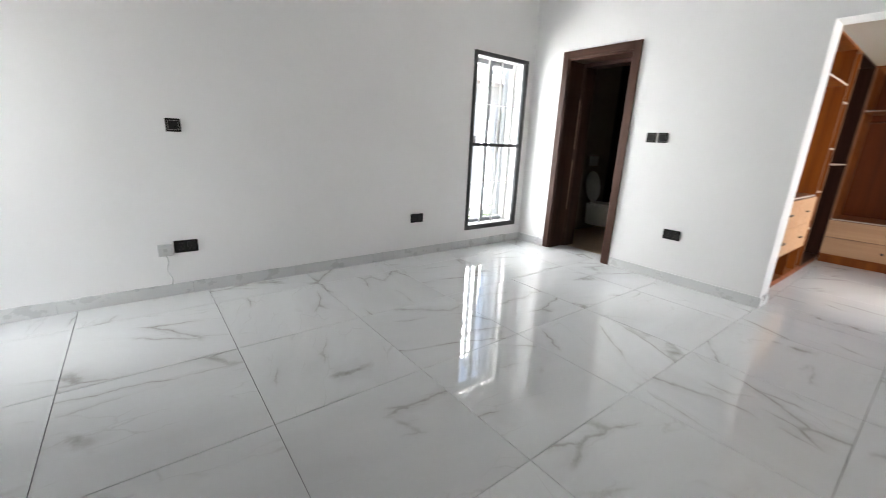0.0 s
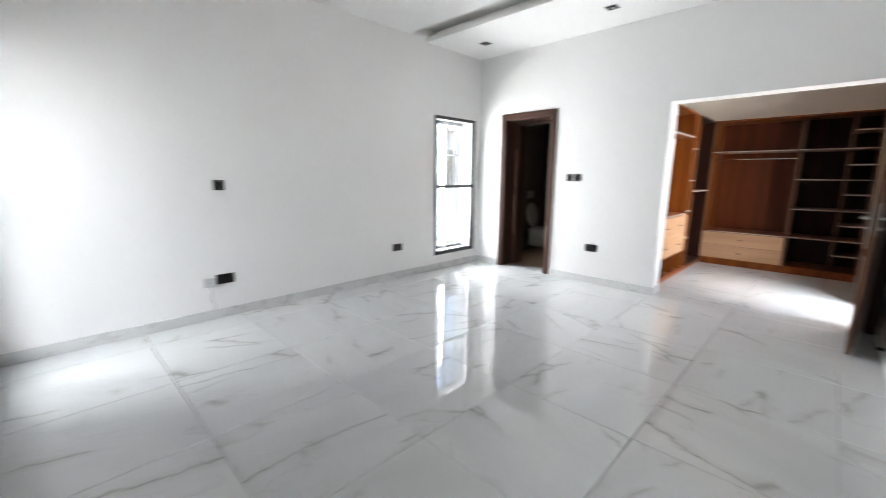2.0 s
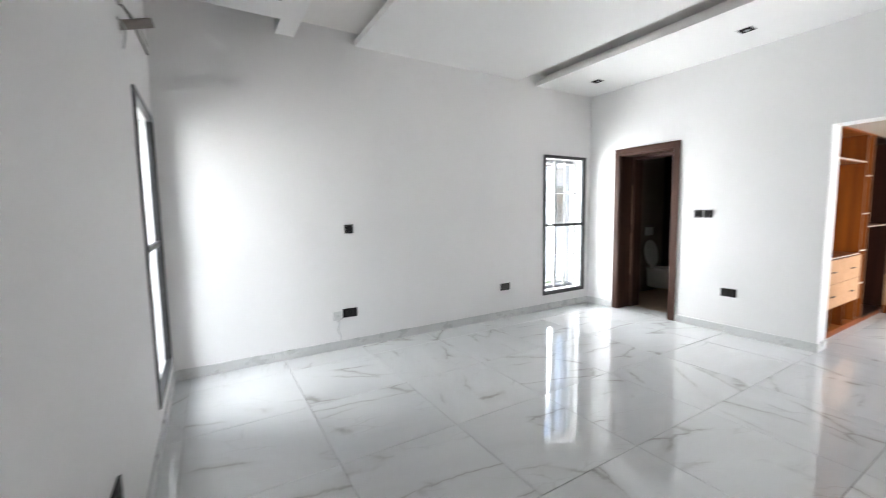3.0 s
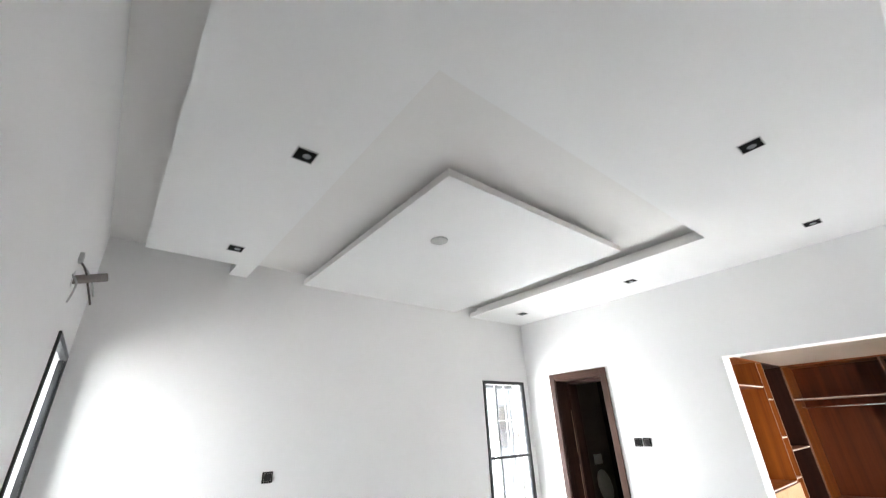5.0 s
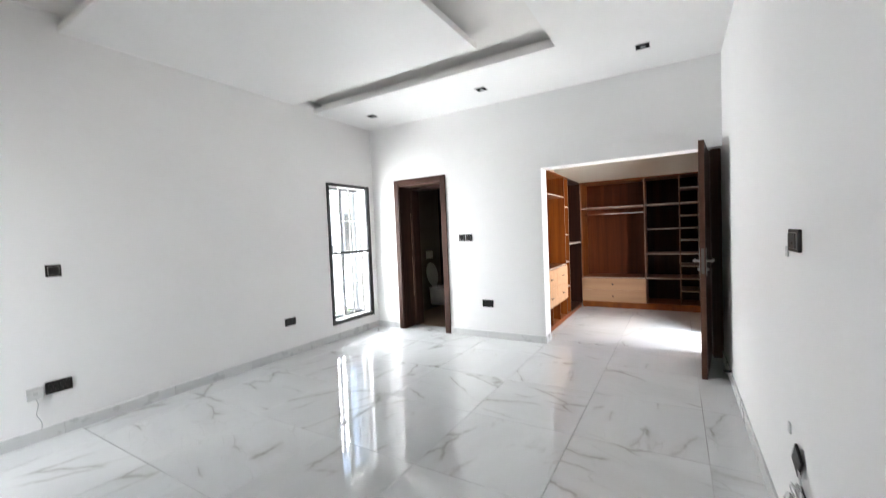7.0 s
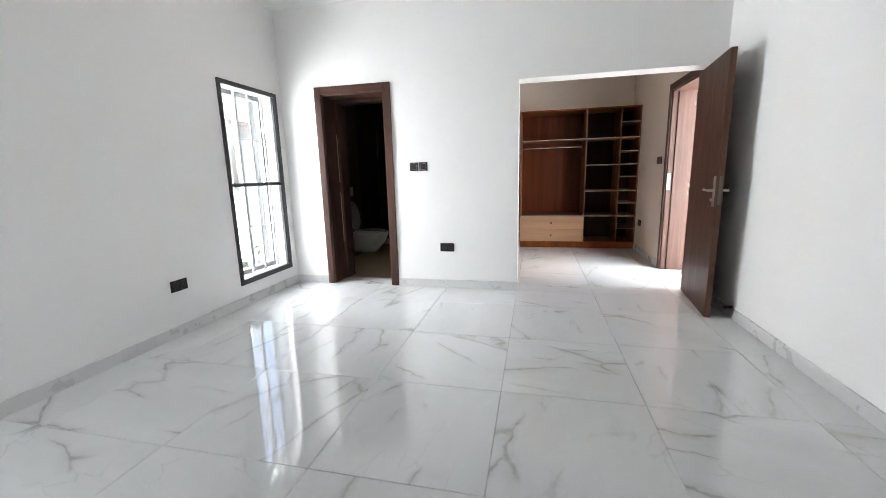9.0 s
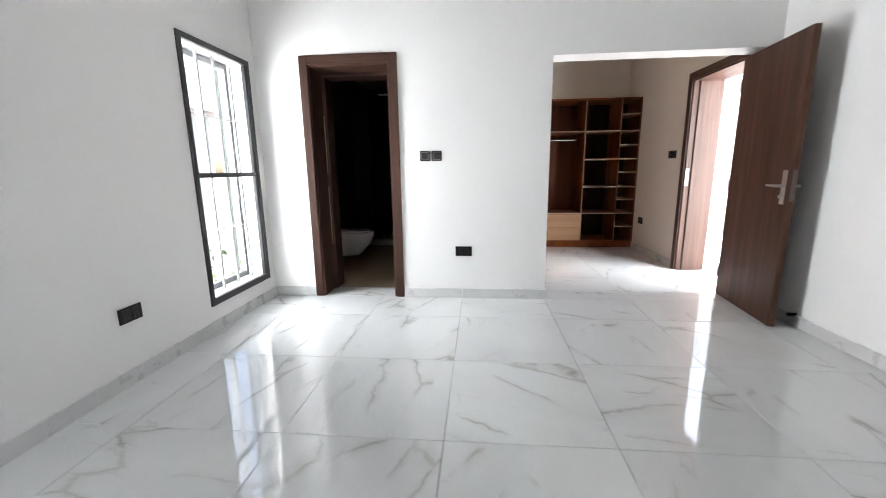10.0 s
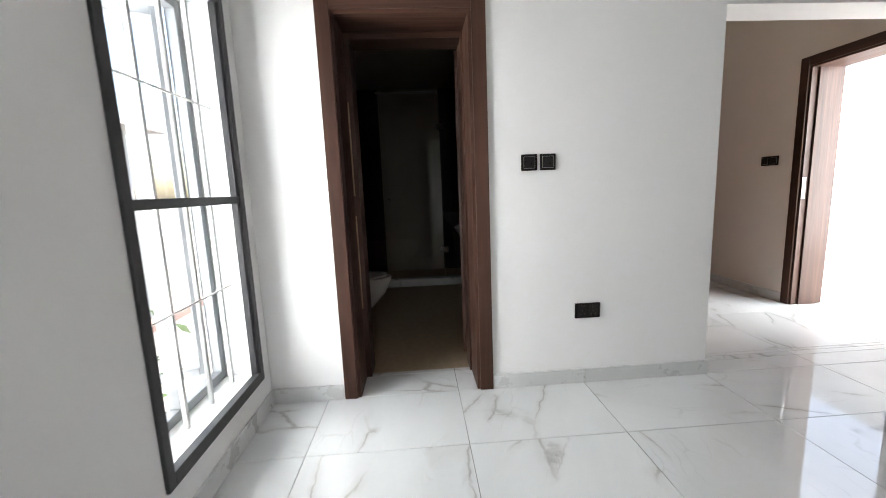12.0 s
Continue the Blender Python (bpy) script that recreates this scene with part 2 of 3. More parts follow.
def lathe(bm, rings, seg=28):
    """Rings of (centre x, centre y, z, radius x, radius y), bridged and capped."""
    loops = []
    for cx, cy, z, rx, ry in rings:
        loops.append([bm.verts.new((cx + rx * math.cos(2 * math.pi * i / seg), cy + ry * math.sin(2 * math.pi * i / seg), z)) for i in range(seg)])
    for a, b in zip(loops, loops[1:]):
        for i in range(seg):
            bm.faces.new((a[i], a[(i + 1) % seg], b[(i + 1) % seg], b[i]))
    bm.faces.new(loops[0][::-1])
    bm.faces.new(loops[-1])
    return bm


def mesh_of(name, bm, mat, smooth=False):
    me = bpy.data.meshes.new(name)
    bmesh.ops.recalc_face_normals(bm, faces=bm.faces)
    bm.to_mesh(me)
    bm.free()
    me.materials.append(mat)
    if smooth:
        me.shade_smooth()
        me.set_sharp_from_angle(angle=radians(35))
    return me


def part(name, bm, mat, parent=None, label="", smooth=False):
    ob = new(name, mesh_of(name, bm, mat, smooth))
    if parent is not None:
        ob.parent = parent
    if label:
        tagged(ob, label)
    return ob


def thing(name, at, label, category, group="", kind=""):
    ob = new(name)
    ob.empty_display_size = 0.1
    ob.location = at
    return tagged(ob, label, category, group, kind)


def B(*a, bevel=0.0):
    return box(bmesh.new(), *a, bevel=bevel)


def wire(name, pts, r, mat, parent):
    cu = bpy.data.curves.new(name, "CURVE")
    cu.dimensions, cu.bevel_depth, cu.bevel_resolution, cu.resolution_u = "3D", r, 2, 6
    sp = cu.splines.new("NURBS")
    sp.points.add(len(pts) - 1)
    for p, q in zip(sp.points, pts):
        p.co = (*q, 1)
    sp.use_endpoint_u, sp.order_u = True, 3
    tmp = bpy.data.objects.new(name, cu)
    me = bpy.data.meshes.new_from_object(tmp)
    bpy.data.objects.remove(tmp)
    me.materials.clear()
    me.materials.append(mat)
    ob = new(name, me)
    ob.parent = parent
    return ob


def structure(name, bm, mat, label, category):
    return tagged(part(name, bm, mat), label, category, kind="structure")


def wall_with_holes(name, axis, face, back, a0, a1, z0, z1, holes, mat, label):
    """A wall along x (axis 'y' normal) or y (axis 'x' normal), cut by openings (a0, a1, z0, z1)."""
    bm = bmesh.new()

    def put(u0, u1, v0, v1):
        if u1 - u0 < 1e-4 or v1 - v0 < 1e-4:
            return
        if axis == "x":
            box(bm, face, u0, v0, back, u1, v1)
        else:
            box(bm, u0, face, v0, u1, back, v1)
    u = a0
    for h0, h1, hz0, hz1 in sorted(holes):
        put(u, h0, z0, z1)
        put(h0, h1, z0, hz0)
        put(h0, h1, hz1, z1)
        u = h1
    put(u, a1, z0, z1)
    return structure(name, bm, mat, label, "wall")


# ---------- setting ----------
TOP = 3.3
FR = 0.03  # casing covers this much of the hole's edge
wall_with_holes("wall_north", "y", N, N + EW, W - EW, E + EW, -0.1, TOP, [(NWX0 + FR, NWX1 - FR, WZ0 + FR, WZ1 - FR)], WALL, "smooth off-white painted wall with a tall window")
wall_with_holes("wall_east", "x", E, E + EW, S - 0.02, N, -0.1, TOP, [(S - 0.02, OPY, -0.1, OPZ), (BD0 + 0.06, BD1 - 0.06, -0.1, BDH - 0.06)], WALL, "off-white painted wall with a doorway and a wide opening")
wall_with_holes("wall_west", "x", W, W - EW, S - EW, N, -0.1, TOP, [(WWY0 + FR, WWY1 - FR, WZ0 + FR, WZ1 - FR)], WALL, "off-white painted wall with a tall window")
structure("wall_south", B(W, S, -0.1, E + 0.16, S - 0.25, TOP), WALL, "off-white painted wall beside an open door", "wall")
wall_with_holes("wall_dressing_south", "y", CS, CS - 0.3, E + 0.162, CE + 0.2, -0.1, TOP, [(ENX0 + 0.06, ENX1 - 0.06, -0.1, BDH - 0.06)], WALL_CREAM, "cream-toned wall of the dressing room with the entrance")
structure("wall_dressing_east", B(CE, CS, -0.1, CE + 0.2, 1.80, TOP), WALL_CREAM, "cream-toned wall behind the wardrobe", "wall")
structure("wall_dressing_north", B(E + EW, 1.80, -0.1, CE + 0.2, 1.95, TOP), WALL_CREAM, "cream-toned wall behind the wardrobe", "wall")
structure("ceiling_dressing", B(E + EW, CS - 0.3, ZC, CE + 0.2, 1.95, ZC + 0.12), WALL_CREAM, "plain cream-toned ceiling of the dressing room", "ceiling")

# bedroom ceiling: upper sheet, dropped border with coves, and a hung slab
TRX0, TRX1, TRY = -0.185, 2.80, 0.675
structure("ceiling_recess", B(W - EW, S - 0.25, ZU, E + EW, N + EW, ZU + 0.12), CEIL_CREAM_SHADE, "cream plasterboard upper ceiling, toned darker for the shade behind the dropped border", "ceiling")
lip, SY = 0.055, 3.45
bm = bmesh.new()
for x0, y0, x1, y1 in ((-1.03, S, TRX0, SY), (-0.345, SY, TRX0, N), (TRX0, S, TRX1, TRY), (TRX1, S, E, N)):
    box(bm, x0, y0, ZC, x1, y1, ZC + lip)
structure("ceiling", bm, CEIL, "white plasterboard dropped ceiling border with downlights", "ceiling")
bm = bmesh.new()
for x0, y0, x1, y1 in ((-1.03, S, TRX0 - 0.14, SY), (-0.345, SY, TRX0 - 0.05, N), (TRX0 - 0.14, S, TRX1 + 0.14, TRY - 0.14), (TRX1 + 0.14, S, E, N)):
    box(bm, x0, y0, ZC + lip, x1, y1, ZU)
structure("ceiling_cove", bm, CEIL_CREAM_SHADE, "cream plasterboard cove, toned darker for the shade above the dropped border", "ceiling")
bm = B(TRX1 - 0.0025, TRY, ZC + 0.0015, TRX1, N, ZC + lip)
structure("ceiling_lip", bm, CEIL_CREAM_SHADE, "cream painted edge of the dropped border", "ceiling")
slab = structure("ceiling_panel", B(0.385, 1.295, ZC + 0.03, 2.505, N, ZC + 0.088), CEIL, "white plasterboard panel hung below the recessed ceiling", "ceiling")
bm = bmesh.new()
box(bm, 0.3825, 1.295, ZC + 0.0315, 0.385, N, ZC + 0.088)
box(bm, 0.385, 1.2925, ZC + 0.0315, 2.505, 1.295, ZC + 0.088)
structure("ceiling_panel_edge", bm, CEIL_CREAM_SHADE, "cream painted edge of the hung ceiling panel", "ceiling")
bm = B(0.57, 1.48, ZC + 0.088, 2.32, N, ZU)
structure("ceiling_panel_hanger", bm, CEIL, "white plasterboard box above the hung panel", "ceiling")

# bathroom shell
BW, DL = E + 0.30, E + 0.48                      # marble threshold, back of the deep door lining
BX1, BY0, BY1 = 7.55, 2.08, N - 0.01
wall_with_holes("wall_bath_west", "x", E + EW + 0.001, DL, BY0, BY1, -0.1, 2.7, [(BD0 + 0.06, BD1 - 0.06, -0.1, BDH - 0.06)], BATH_DIM, "beige tiled bathroom wall round the doorway, darkened for the dim room")
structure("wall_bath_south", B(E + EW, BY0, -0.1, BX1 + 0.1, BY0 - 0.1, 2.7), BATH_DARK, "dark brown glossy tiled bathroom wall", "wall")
structure("wall_bath_north", B(E + EW, BY1, -0.1, 5.75, BY1 + 0.2, 2.7), BATH_DIM, "beige tiled bathroom wall behind the toilet, darkened for the dim room", "wall")
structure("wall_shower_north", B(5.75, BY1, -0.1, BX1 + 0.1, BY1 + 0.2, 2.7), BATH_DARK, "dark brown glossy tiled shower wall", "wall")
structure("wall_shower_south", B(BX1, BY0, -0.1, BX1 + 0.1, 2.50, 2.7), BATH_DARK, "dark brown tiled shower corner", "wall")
structure("wall_bath_east", B(BX1, 2.50, -0.1, BX1 + 0.1, 3.36, 2.7), SHOWER_DIM, "beige tiled shower wall, darkened for the dim room", "wall")
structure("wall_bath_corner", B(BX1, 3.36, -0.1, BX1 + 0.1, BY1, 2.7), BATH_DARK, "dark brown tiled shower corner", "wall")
structure("ceiling_bath", B(E + EW, BY0 - 0.1, 2.6, BX1 + 0.1, BY1 + 0.2, 2.7), BATH_CEIL, "plain bathroom ceiling darkened for the dim room", "ceiling")
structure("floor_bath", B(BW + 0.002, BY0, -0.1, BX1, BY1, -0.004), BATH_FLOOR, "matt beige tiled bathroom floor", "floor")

# ---------- outdoors ----------
structure("ground", B(-400, -400, -3.3, 400, 400, -3.2), PAVING, "pale grey concrete paving round the house", "ground")
structure("terrace_floor", B(ENX0 - 3.0, CS - 0.3, -0.1, ENX1 + 4.0, -5.0, -0.004), TERRACE, "pale sunlit terrace floor outside the entrance", "floor")
structure("terrace_wall", B(ENX0 - 3.0, -5.0, -3.2, ENX1 + 4.0, -5.2, 3.3), TERRACE, "sunlit off-white rendered wall across the terrace", "wall")
structure("terrace_side_wall", B(ENX1 + 4.0, CS - 0.3, -3.2, ENX1 + 4.2, -5.2, 3.3), TERRACE, "sunlit off-white rendered wall of the terrace", "wall")


# ---------- windows ----------
def window(name, w, z0, z1, label):
    """A tall window: charcoal frame inside, barred reveal, grey casement at the outer face. Local x along the wall, y outwards, origin at the sill's left inner corner."""
    top = thing(name, (0, 0, 0), label, "window", kind="structure")
    h = z1 - z0
    f = 0.041
    frame_ = bmesh.new()
    for b in ((0, 0, f, h), (w - f, 0, w, h), (f, 0, w - f, f + 0.012), (f, h - f, w - f, h)):
        box(frame_, b[0], -0.014, b[1], b[2], 0.022, b[3], bevel=0.003)
    for b in ((f, f, f + 0.012, h - f), (w - f - 0.012, f, w - f, h - f)):
        box(frame_, b[0], 0.0, b[1], b[2], 0.03, b[3])
    fr = part("window_frame", frame_, CHARCOAL, top, "charcoal aluminium inner frame")
    part("transom", B(f, -0.008, h * 0.505 - 0.018, w - f, 0.02, h * 0.505 + 0.018, bevel=0.003), CHARCOAL, top)
    part("window_sill", B(0.032, 0.03, 0.0305, w - 0.032, EW - 0.005, 0.045), BAR_WHITE, top, "white painted sill")
    # burglar bars in the reveal
    y = 0.10
    for i in range(4):
        x = 0.12 + (w - 0.24) * i / 3
        part("bar", B(x - 0.009, y - 0.009, 0.046, x + 0.009, y + 0.009, h - 0.032, bevel=0.002), BAR_GREY, top, "pale grey square steel bar")
    for z in (h * 0.735, h * 0.28):
        part("cross_bar", tube(bmesh.new(), (0.032, y - 0.012, z), (w - 0.032, y - 0.012, z), 0.005, seg=8), BAR_WHITE, top, smooth=True)
    # outer casement frame
    yo, g = 0.165, 0.045
    o = bmesh.new()
    for b in ((0.032, 0.045, 0.032 + g, h - 0.032), (w - 0.032 - g, 0.045, w - 0.032, h - 0.032), (0.032 + g, 0.045, w - 0.032 - g, 0.045 + g), (0.032 + g, h - 0.032 - g, w - 0.032 - g, h - 0.032), (w / 2 - 0.02, 0.045 + g, w / 2 + 0.02, h - 0.032 - g)):
        box(o, b[0], yo, b[1], b[2], yo + 0.05, b[3], bevel=0.003)
    part("casement_frame", o, GREY_ALU, top, "grey aluminium casement frame")

    def sash(x, turn, sw):
        s = bmesh.new()
        z0_, z1_ = 0.045 + g, h - 0.032 - g
        d = 0.042
        for b in ((0, z0_, d, z1_), (sw - d, z0_, sw, z1_), (d, z0_, sw - d, z0_ + d), (d, z1_ - d, sw - d, z1_)):
            box(s, b[0], -0.018, b[1], b[2], 0.018, b[3], bevel=0.003)
        ob = part("sash", s, GREY_ALU, top, "grey aluminium sash pushed open")
        ob.matrix_local = pose(x, yo + 0.06, 0, 0, 0, turn)
        p = part("pane", B(d, -0.003, z0_ + d, sw - d, 0.003, z1_ - d), GLASS, ob, "clear glass pane")
        p.visible_shadow = False
        part("handle", B(sw - d + 0.008, -0.05, h * 0.50, sw - 0.01, -0.018, h * 0.50 + 0.11, bevel=0.006), CHARCOAL, ob)
    sw = w / 2 - 0.032 - g + 0.01
    sash(w - 0.032 - g, 180 - 62, sw)
    sash(0.032 + g, 28, sw)
    return top


win = window("window_1", NWX1 - NWX0, WZ0, WZ1, "tall charcoal-framed window with white bars and open sashes")
win.location = (NWX0, N, WZ0)
win2 = copy_thing(win, pose(W, WWY0, WZ0, 0, 0, 90) @ Matrix.Diagonal(((WWY1 - WWY0) / (NWX1 - NWX0), 1, 1, 1)))
win2.name = "window_2"


# ---------- doors ----------
def lever_set(parent, x, y, z, side):
    """Backplate, spindle rose and lever on one face of a leaf; side is the face's outward y."""
    s = side
    bp = part("backplate", B(x - 0.022, y, z - 0.13, x + 0.022, y + s * 0.006, z + 0.11, bevel=0.002), STEEL, parent, "brushed steel backplate")
    h = bmesh.new()
    tube(h, (x, y + s * 0.006, z), (x, y + s * 0.05, z), 0.011)
    tube(h, (x + 0.004, y + s * 0.048, z), (x - 0.115, y + s * 0.048, z + 0.002), 0.010, 0.008)
    part("lever", h, STEEL, parent, "brushed steel lever handle", True)
    part("key_turn", tube(bmesh.new(), (x, y + s * 0.006, z - 0.075), (x, y + s * 0.022, z - 0.075), 0.013), STEEL, parent, smooth=True)


def door_leaf(parent, hinge, turn, width, height):
    """A flat walnut leaf along local +x from its hinge."""
    leaf = part("leaf", B(0.003, -0.021, 0.008, width, 0.021, height, bevel=0.002), WALNUT, parent, "dark walnut veneered leaf")
    leaf.matrix_local = pose(*hinge, 0, 0, turn)
    # thin added strip that paints the lit look of the leaf's edge
    part("edge_band", B(width + 0.0002, -0.0195, 0.010, width + 0.0014, 0.0195, height - 0.002), LIT_EDGE, leaf, "walnut leaf edge lightened for the window light on it")
    for side in (-1, 1):
        lever_set(leaf, width - 0.06, side * 0.021, 1.04, side)
    part("lock_plate", B(width + 0.0015, -0.011, 0.93, width + 0.003, 0.011, 1.15), DARK_STEEL, leaf, "dull steel lock plate")
    for z in (0.22, 1.02, 1.85):
        part("hinge", tube(bmesh.new(), (-0.004, -0.022, z - 0.05), (-0.004, -0.022, z + 0.05), 0.007, seg=10), STEEL, leaf, "steel hinge", True)
    return leaf


def door_frame_x(top, face, back, y0, y1, h):
    """Lining and casings for a doorway in a wall facing x. Local to the world."""
    c, t = 0.075, 0.03
    for f, s in ((face, -1), (back, 1)):
        for a, b in ((y0, y0 + c), (y1 - c, y1)):
            part("casing", B(f + s * 0.001, a, 0.001, f + s * 0.017, b, h, bevel=0.003), WALNUT, top, "dark walnut upright casing")
        part("head_casing", B(f + s * 0.001, y0 + c, h - c, f + s * 0.017, y1 - c, h, bevel=0.003), WALNUT_H, top)
    for a, b in ((y0 + 0.061, y0 + 0.061 + t), (y1 - 0.061 - t, y1 - 0.061)):
        part("lining", B(face + 0.001, a, 0.001, back - 0.001, b, h - 0.061), WALNUT, top)
    part("head_lining", B(face + 0.001, y0 + 0.061 + t, h - 0.061 - t, back - 0.001, y1 - 0.061 - t, h - 0.061), WALNUT_H, top)
    for a, b in ((y0 + 0.061 + t, y0 + 0.061 + t + 0.012), (y1 - 0.061 - t - 0.034, y1 - 0.061 - t)):
        part("stop", B(face + 0.25, a, 0.001, back - 0.05, b, h - 0.061 - t), WALNUT, top)
    part("head_stop", B(face + 0.25, y0 + 0.103, h - 0.061 - t - 0.034, back - 0.05, y1 - 0.125, h - 0.061 - t), WALNUT_H, top)


door = thing("door_1", (0, 0, 0), "dark walnut bathroom door standing open inwards", "door", kind="structure")
door_frame_x(door, E, DL + 0.002, BD0, BD1, BDH)
door_leaf(door, (DL + 0.045, BD0 + 0.095, 0), -24.0, 0.69, 2.06)
for z0, z1 in ((0.46, 1.04), (1.16, 1.70)):
    part("seal_strip", B(E + 0.246, BD1 - 0.100, z0, E + 0.2495, BD1 - 0.0915, z1), EDGING, door, "pale brush seal strip")
part("strike_plate", B(DL - 0.046, BD1 - 0.0945, 0.98, DL - 0.004, BD1 - 0.0915, 1.16), STEEL, door, "steel strike plate")

# entrance in the dressing room's south wall, its leaf folded back against the bedroom wall
door2 = thing("door_2", (0, 0, 0), "dark walnut entrance door opened flat against the wall", "door", kind="structure")
c, t = 0.075, 0.03
for f, s in ((CS, 1), (CS - 0.3, -1)):
    for a, b in ((ENX0, ENX0 + c), (ENX1 - c, ENX1)):
        part("casing", B(a, f + s * 0.001, 0.001, b, f + s * 0.017, BDH, bevel=0.003), WALNUT, door2, "dark walnut upright casing")
    part("head_casing", B(ENX0 + c, f + s * 0.001, BDH - c, ENX1 - c, f + s * 0.017, BDH, bevel=0.003), WALNUT_X, door2)
for a, b in ((ENX0 + 0.061, ENX0 + 0.061 + t), (ENX1 - 0.061 - t, ENX1 - 0.061)):
    part("lining", B(a, CS - 0.001, 0.001, b, CS - 0.299, BDH - 0.061), WALNUT, door2)
part("head_lining", B(ENX0 + 0.061 + t, CS - 0.001, BDH - 0.061 - t, ENX1 - 0.061 - t, CS - 0.299, BDH - 0.061), WALNUT_X, door2)
part("stop", B(ENX1 - 0.061 - t - 0.016, CS - 0.06, 0.001, ENX1 - 0.061 - t, CS - 0.24, BDH - 0.061 - t), WALNUT, door2)
part("frame_edge", B(4.010, S + 0.001, 0.001, 4.0312, CS + 0.016, BDH), WALNUT, door2, "dark walnut frame edge")
part("strike_plate", B(ENX1 - 0.0945, CS - 0.036, 0.97, ENX1 - 0.0905, CS - 0.003, 1.16), WIRE_W, door2, "pale steel strike plate")
leaf = door_leaf(door2, (4.10, -0.490, 0), 180 - 6.0, 0.83, 2.075)
stop = thing("door_stop", (3.32, S + 0.001, 0.09), "small dark rubber door stop on the skirting", "door stop")
part("buffer", tube(bmesh.new(), (0, 0, 0), (0, 0.06, 0), 0.012), BLACK, stop, smooth=True)


# ---------- wardrobes ----------
def handle_bar(parent, at, along):
    bm = bmesh.new()
    x, y, z = at
    if along == "x":
        box(bm, x - 0.05, y - 0.018, z - 0.006, x + 0.05, y - 0.010, z + 0.006, bevel=0.002)
        for d in (-0.035, 0.035):
            box(bm, x + d - 0.004, y - 0.011, z - 0.004, x + d + 0.004, y, z + 0.004)
    else:
        tube(bm, (x, y, z), (x - 0.012, y, z), 0.006)
        tube(bm, (x - 0.012, y, z), (x - 0.024, y, z), 0.014, 0.012)
    return part("handle", bm, BLACK, parent, "small black handle", True)


XF, XB, HT = 6.36, CE - 0.004, 2.15
P = 0.017
ward = thing("wardrobe", (XF, -0.5, 0), "open orange-brown laminate wardrobe with shelves and two drawers", "wardrobe")
ward.location = (0, 0, 0)
Y0, Y1 = CS + 0.004, 1.225
YA, YB = 0.235, -0.255
part("plinth", B(XF + 0.02, Y0, 0.001, XB, Y1, 0.085), LAMINATE, ward)
# backs carry the bays' shade in their colour
part("back_panel", B(XB - 0.012, YA, 0.085, XB, Y1, HT), WARD_BACK_SHADE, ward, "red-brown back panel toned darker for the bay's shade")
part("back_panel", B(XB - 0.012, Y0, 0.085, XB, YA, HT), BAY_SHADE_LAM, ward, "back panel darkened for the shade in the bays")
part("bottom_panel", B(XF, Y0, 0.085, XB - 0.012, Y1, 0.105), LAMINATE, ward)
part("top_panel", B(XF, Y0, HT - P, XB - 0.012, Y1, HT), LAMINATE, ward)
for y in (Y0, YB - P / 2, YA - P / 2, Y1 - P):
    u = part("upright", B(XF + 0.002, y, 0.105, XB - 0.012, y + P, HT - P), LAMINATE, ward)
    part("edging", B(XF - 0.001, y, 0.105, XF + 0.002, y + P, HT - P), UPRIGHT_EDGE, u)


def shelf(y0, y1, z, parent, d0=XF + 0.004):
    s = part("shelf", B(d0 + 0.002, y0, z - P / 2, XB - 0.012, y1, z + P / 2), LAMINATE, parent)
    part("edging", B(d0 - 0.001, y0, z - 0.006, d0 + 0.002, y1, z + 0.006), SHELF_EDGE, s, "pale edging strip")


shelf(YA + P / 2, Y1 - P, 1.70, ward)
shelf(YA + P / 2, Y1 - P, 0.515, ward)
for z in (1.70, 1.305, 0.905, 0.515):
    shelf(YB + P / 2, YA - P / 2, z, ward)
for z in (1.925, 1.70, 1.50, 1.305, 1.115, 0.905, 0.715, 0.515, 0.32):
    shelf(Y0 + P, YB - P / 2, z, ward)
part("hanging_rail", tube(bmesh.new(), (XF + 0.27, YA + P / 2, 1.60), (XF + 0.27, Y1 - P, 1.60), 0.0125), CHROME, ward, "chrome hanging rail", True)
for i, (z0, z1) in enumerate(((0.108, 0.304), (0.309, 0.503))):
    d = part("drawer", B(XF - 0.016, YA - 0.002, z0, XF + 0.002, Y1 - 0.004, z1, bevel=0.002), DRAWER, ward, "pale wood drawer front")
    handle_bar(d, (XF - 0.016, (YA + Y1) / 2, (z0 + z1) / 2), "y")

YF, YBK = 1.225, 1.796
wa = thing("wardrobe", (0, 0, 0), "orange-brown laminate wardrobe with four drawers and shoe cubbies", "wardrobe")
XA0, XA1, XB1, XC1 = E + EW + 0.004, 5.25, 5.49, XF - 0.003
part("plinth", B(XA0, YF + 0.02, 0.001, XB1, YBK, 0.06), LAMINATE, wa)
part("back_panel", B(XA0, YBK - 0.012, 0.06, XB1, YBK, HT), LAMINATE, wa)
part("bottom_panel", B(XA0, YF, 0.06, XB1, YBK - 0.012, 0.08), LAMINATE, wa)
part("top_panel", B(XA0, YF, HT - P, XB1, YBK - 0.012, HT), LAMINATE, wa)
for x in (XA0, XA1 - P / 2, XB1 - P):
    u = part("upright", B(x, YF + 0.002, 0.08, x + P, YBK - 0.012, HT - P), LAMINATE, wa)
    part("edging", B(x, YF - 0.001, 0.08, x + P, YF + 0.002, HT - P), UPRIGHT_EDGE, u)


def shelf_x(x0, x1, z, parent):
    s = part("shelf", B(x0, YF + 0.006, z - P / 2, x1, YBK - 0.012, z + P / 2), LAMINATE, parent)
    part("edging", B(x0, YF + 0.003, z - 0.006, x1, YF + 0.006, z + 0.006), SHELF_EDGE, s, "pale edging strip")


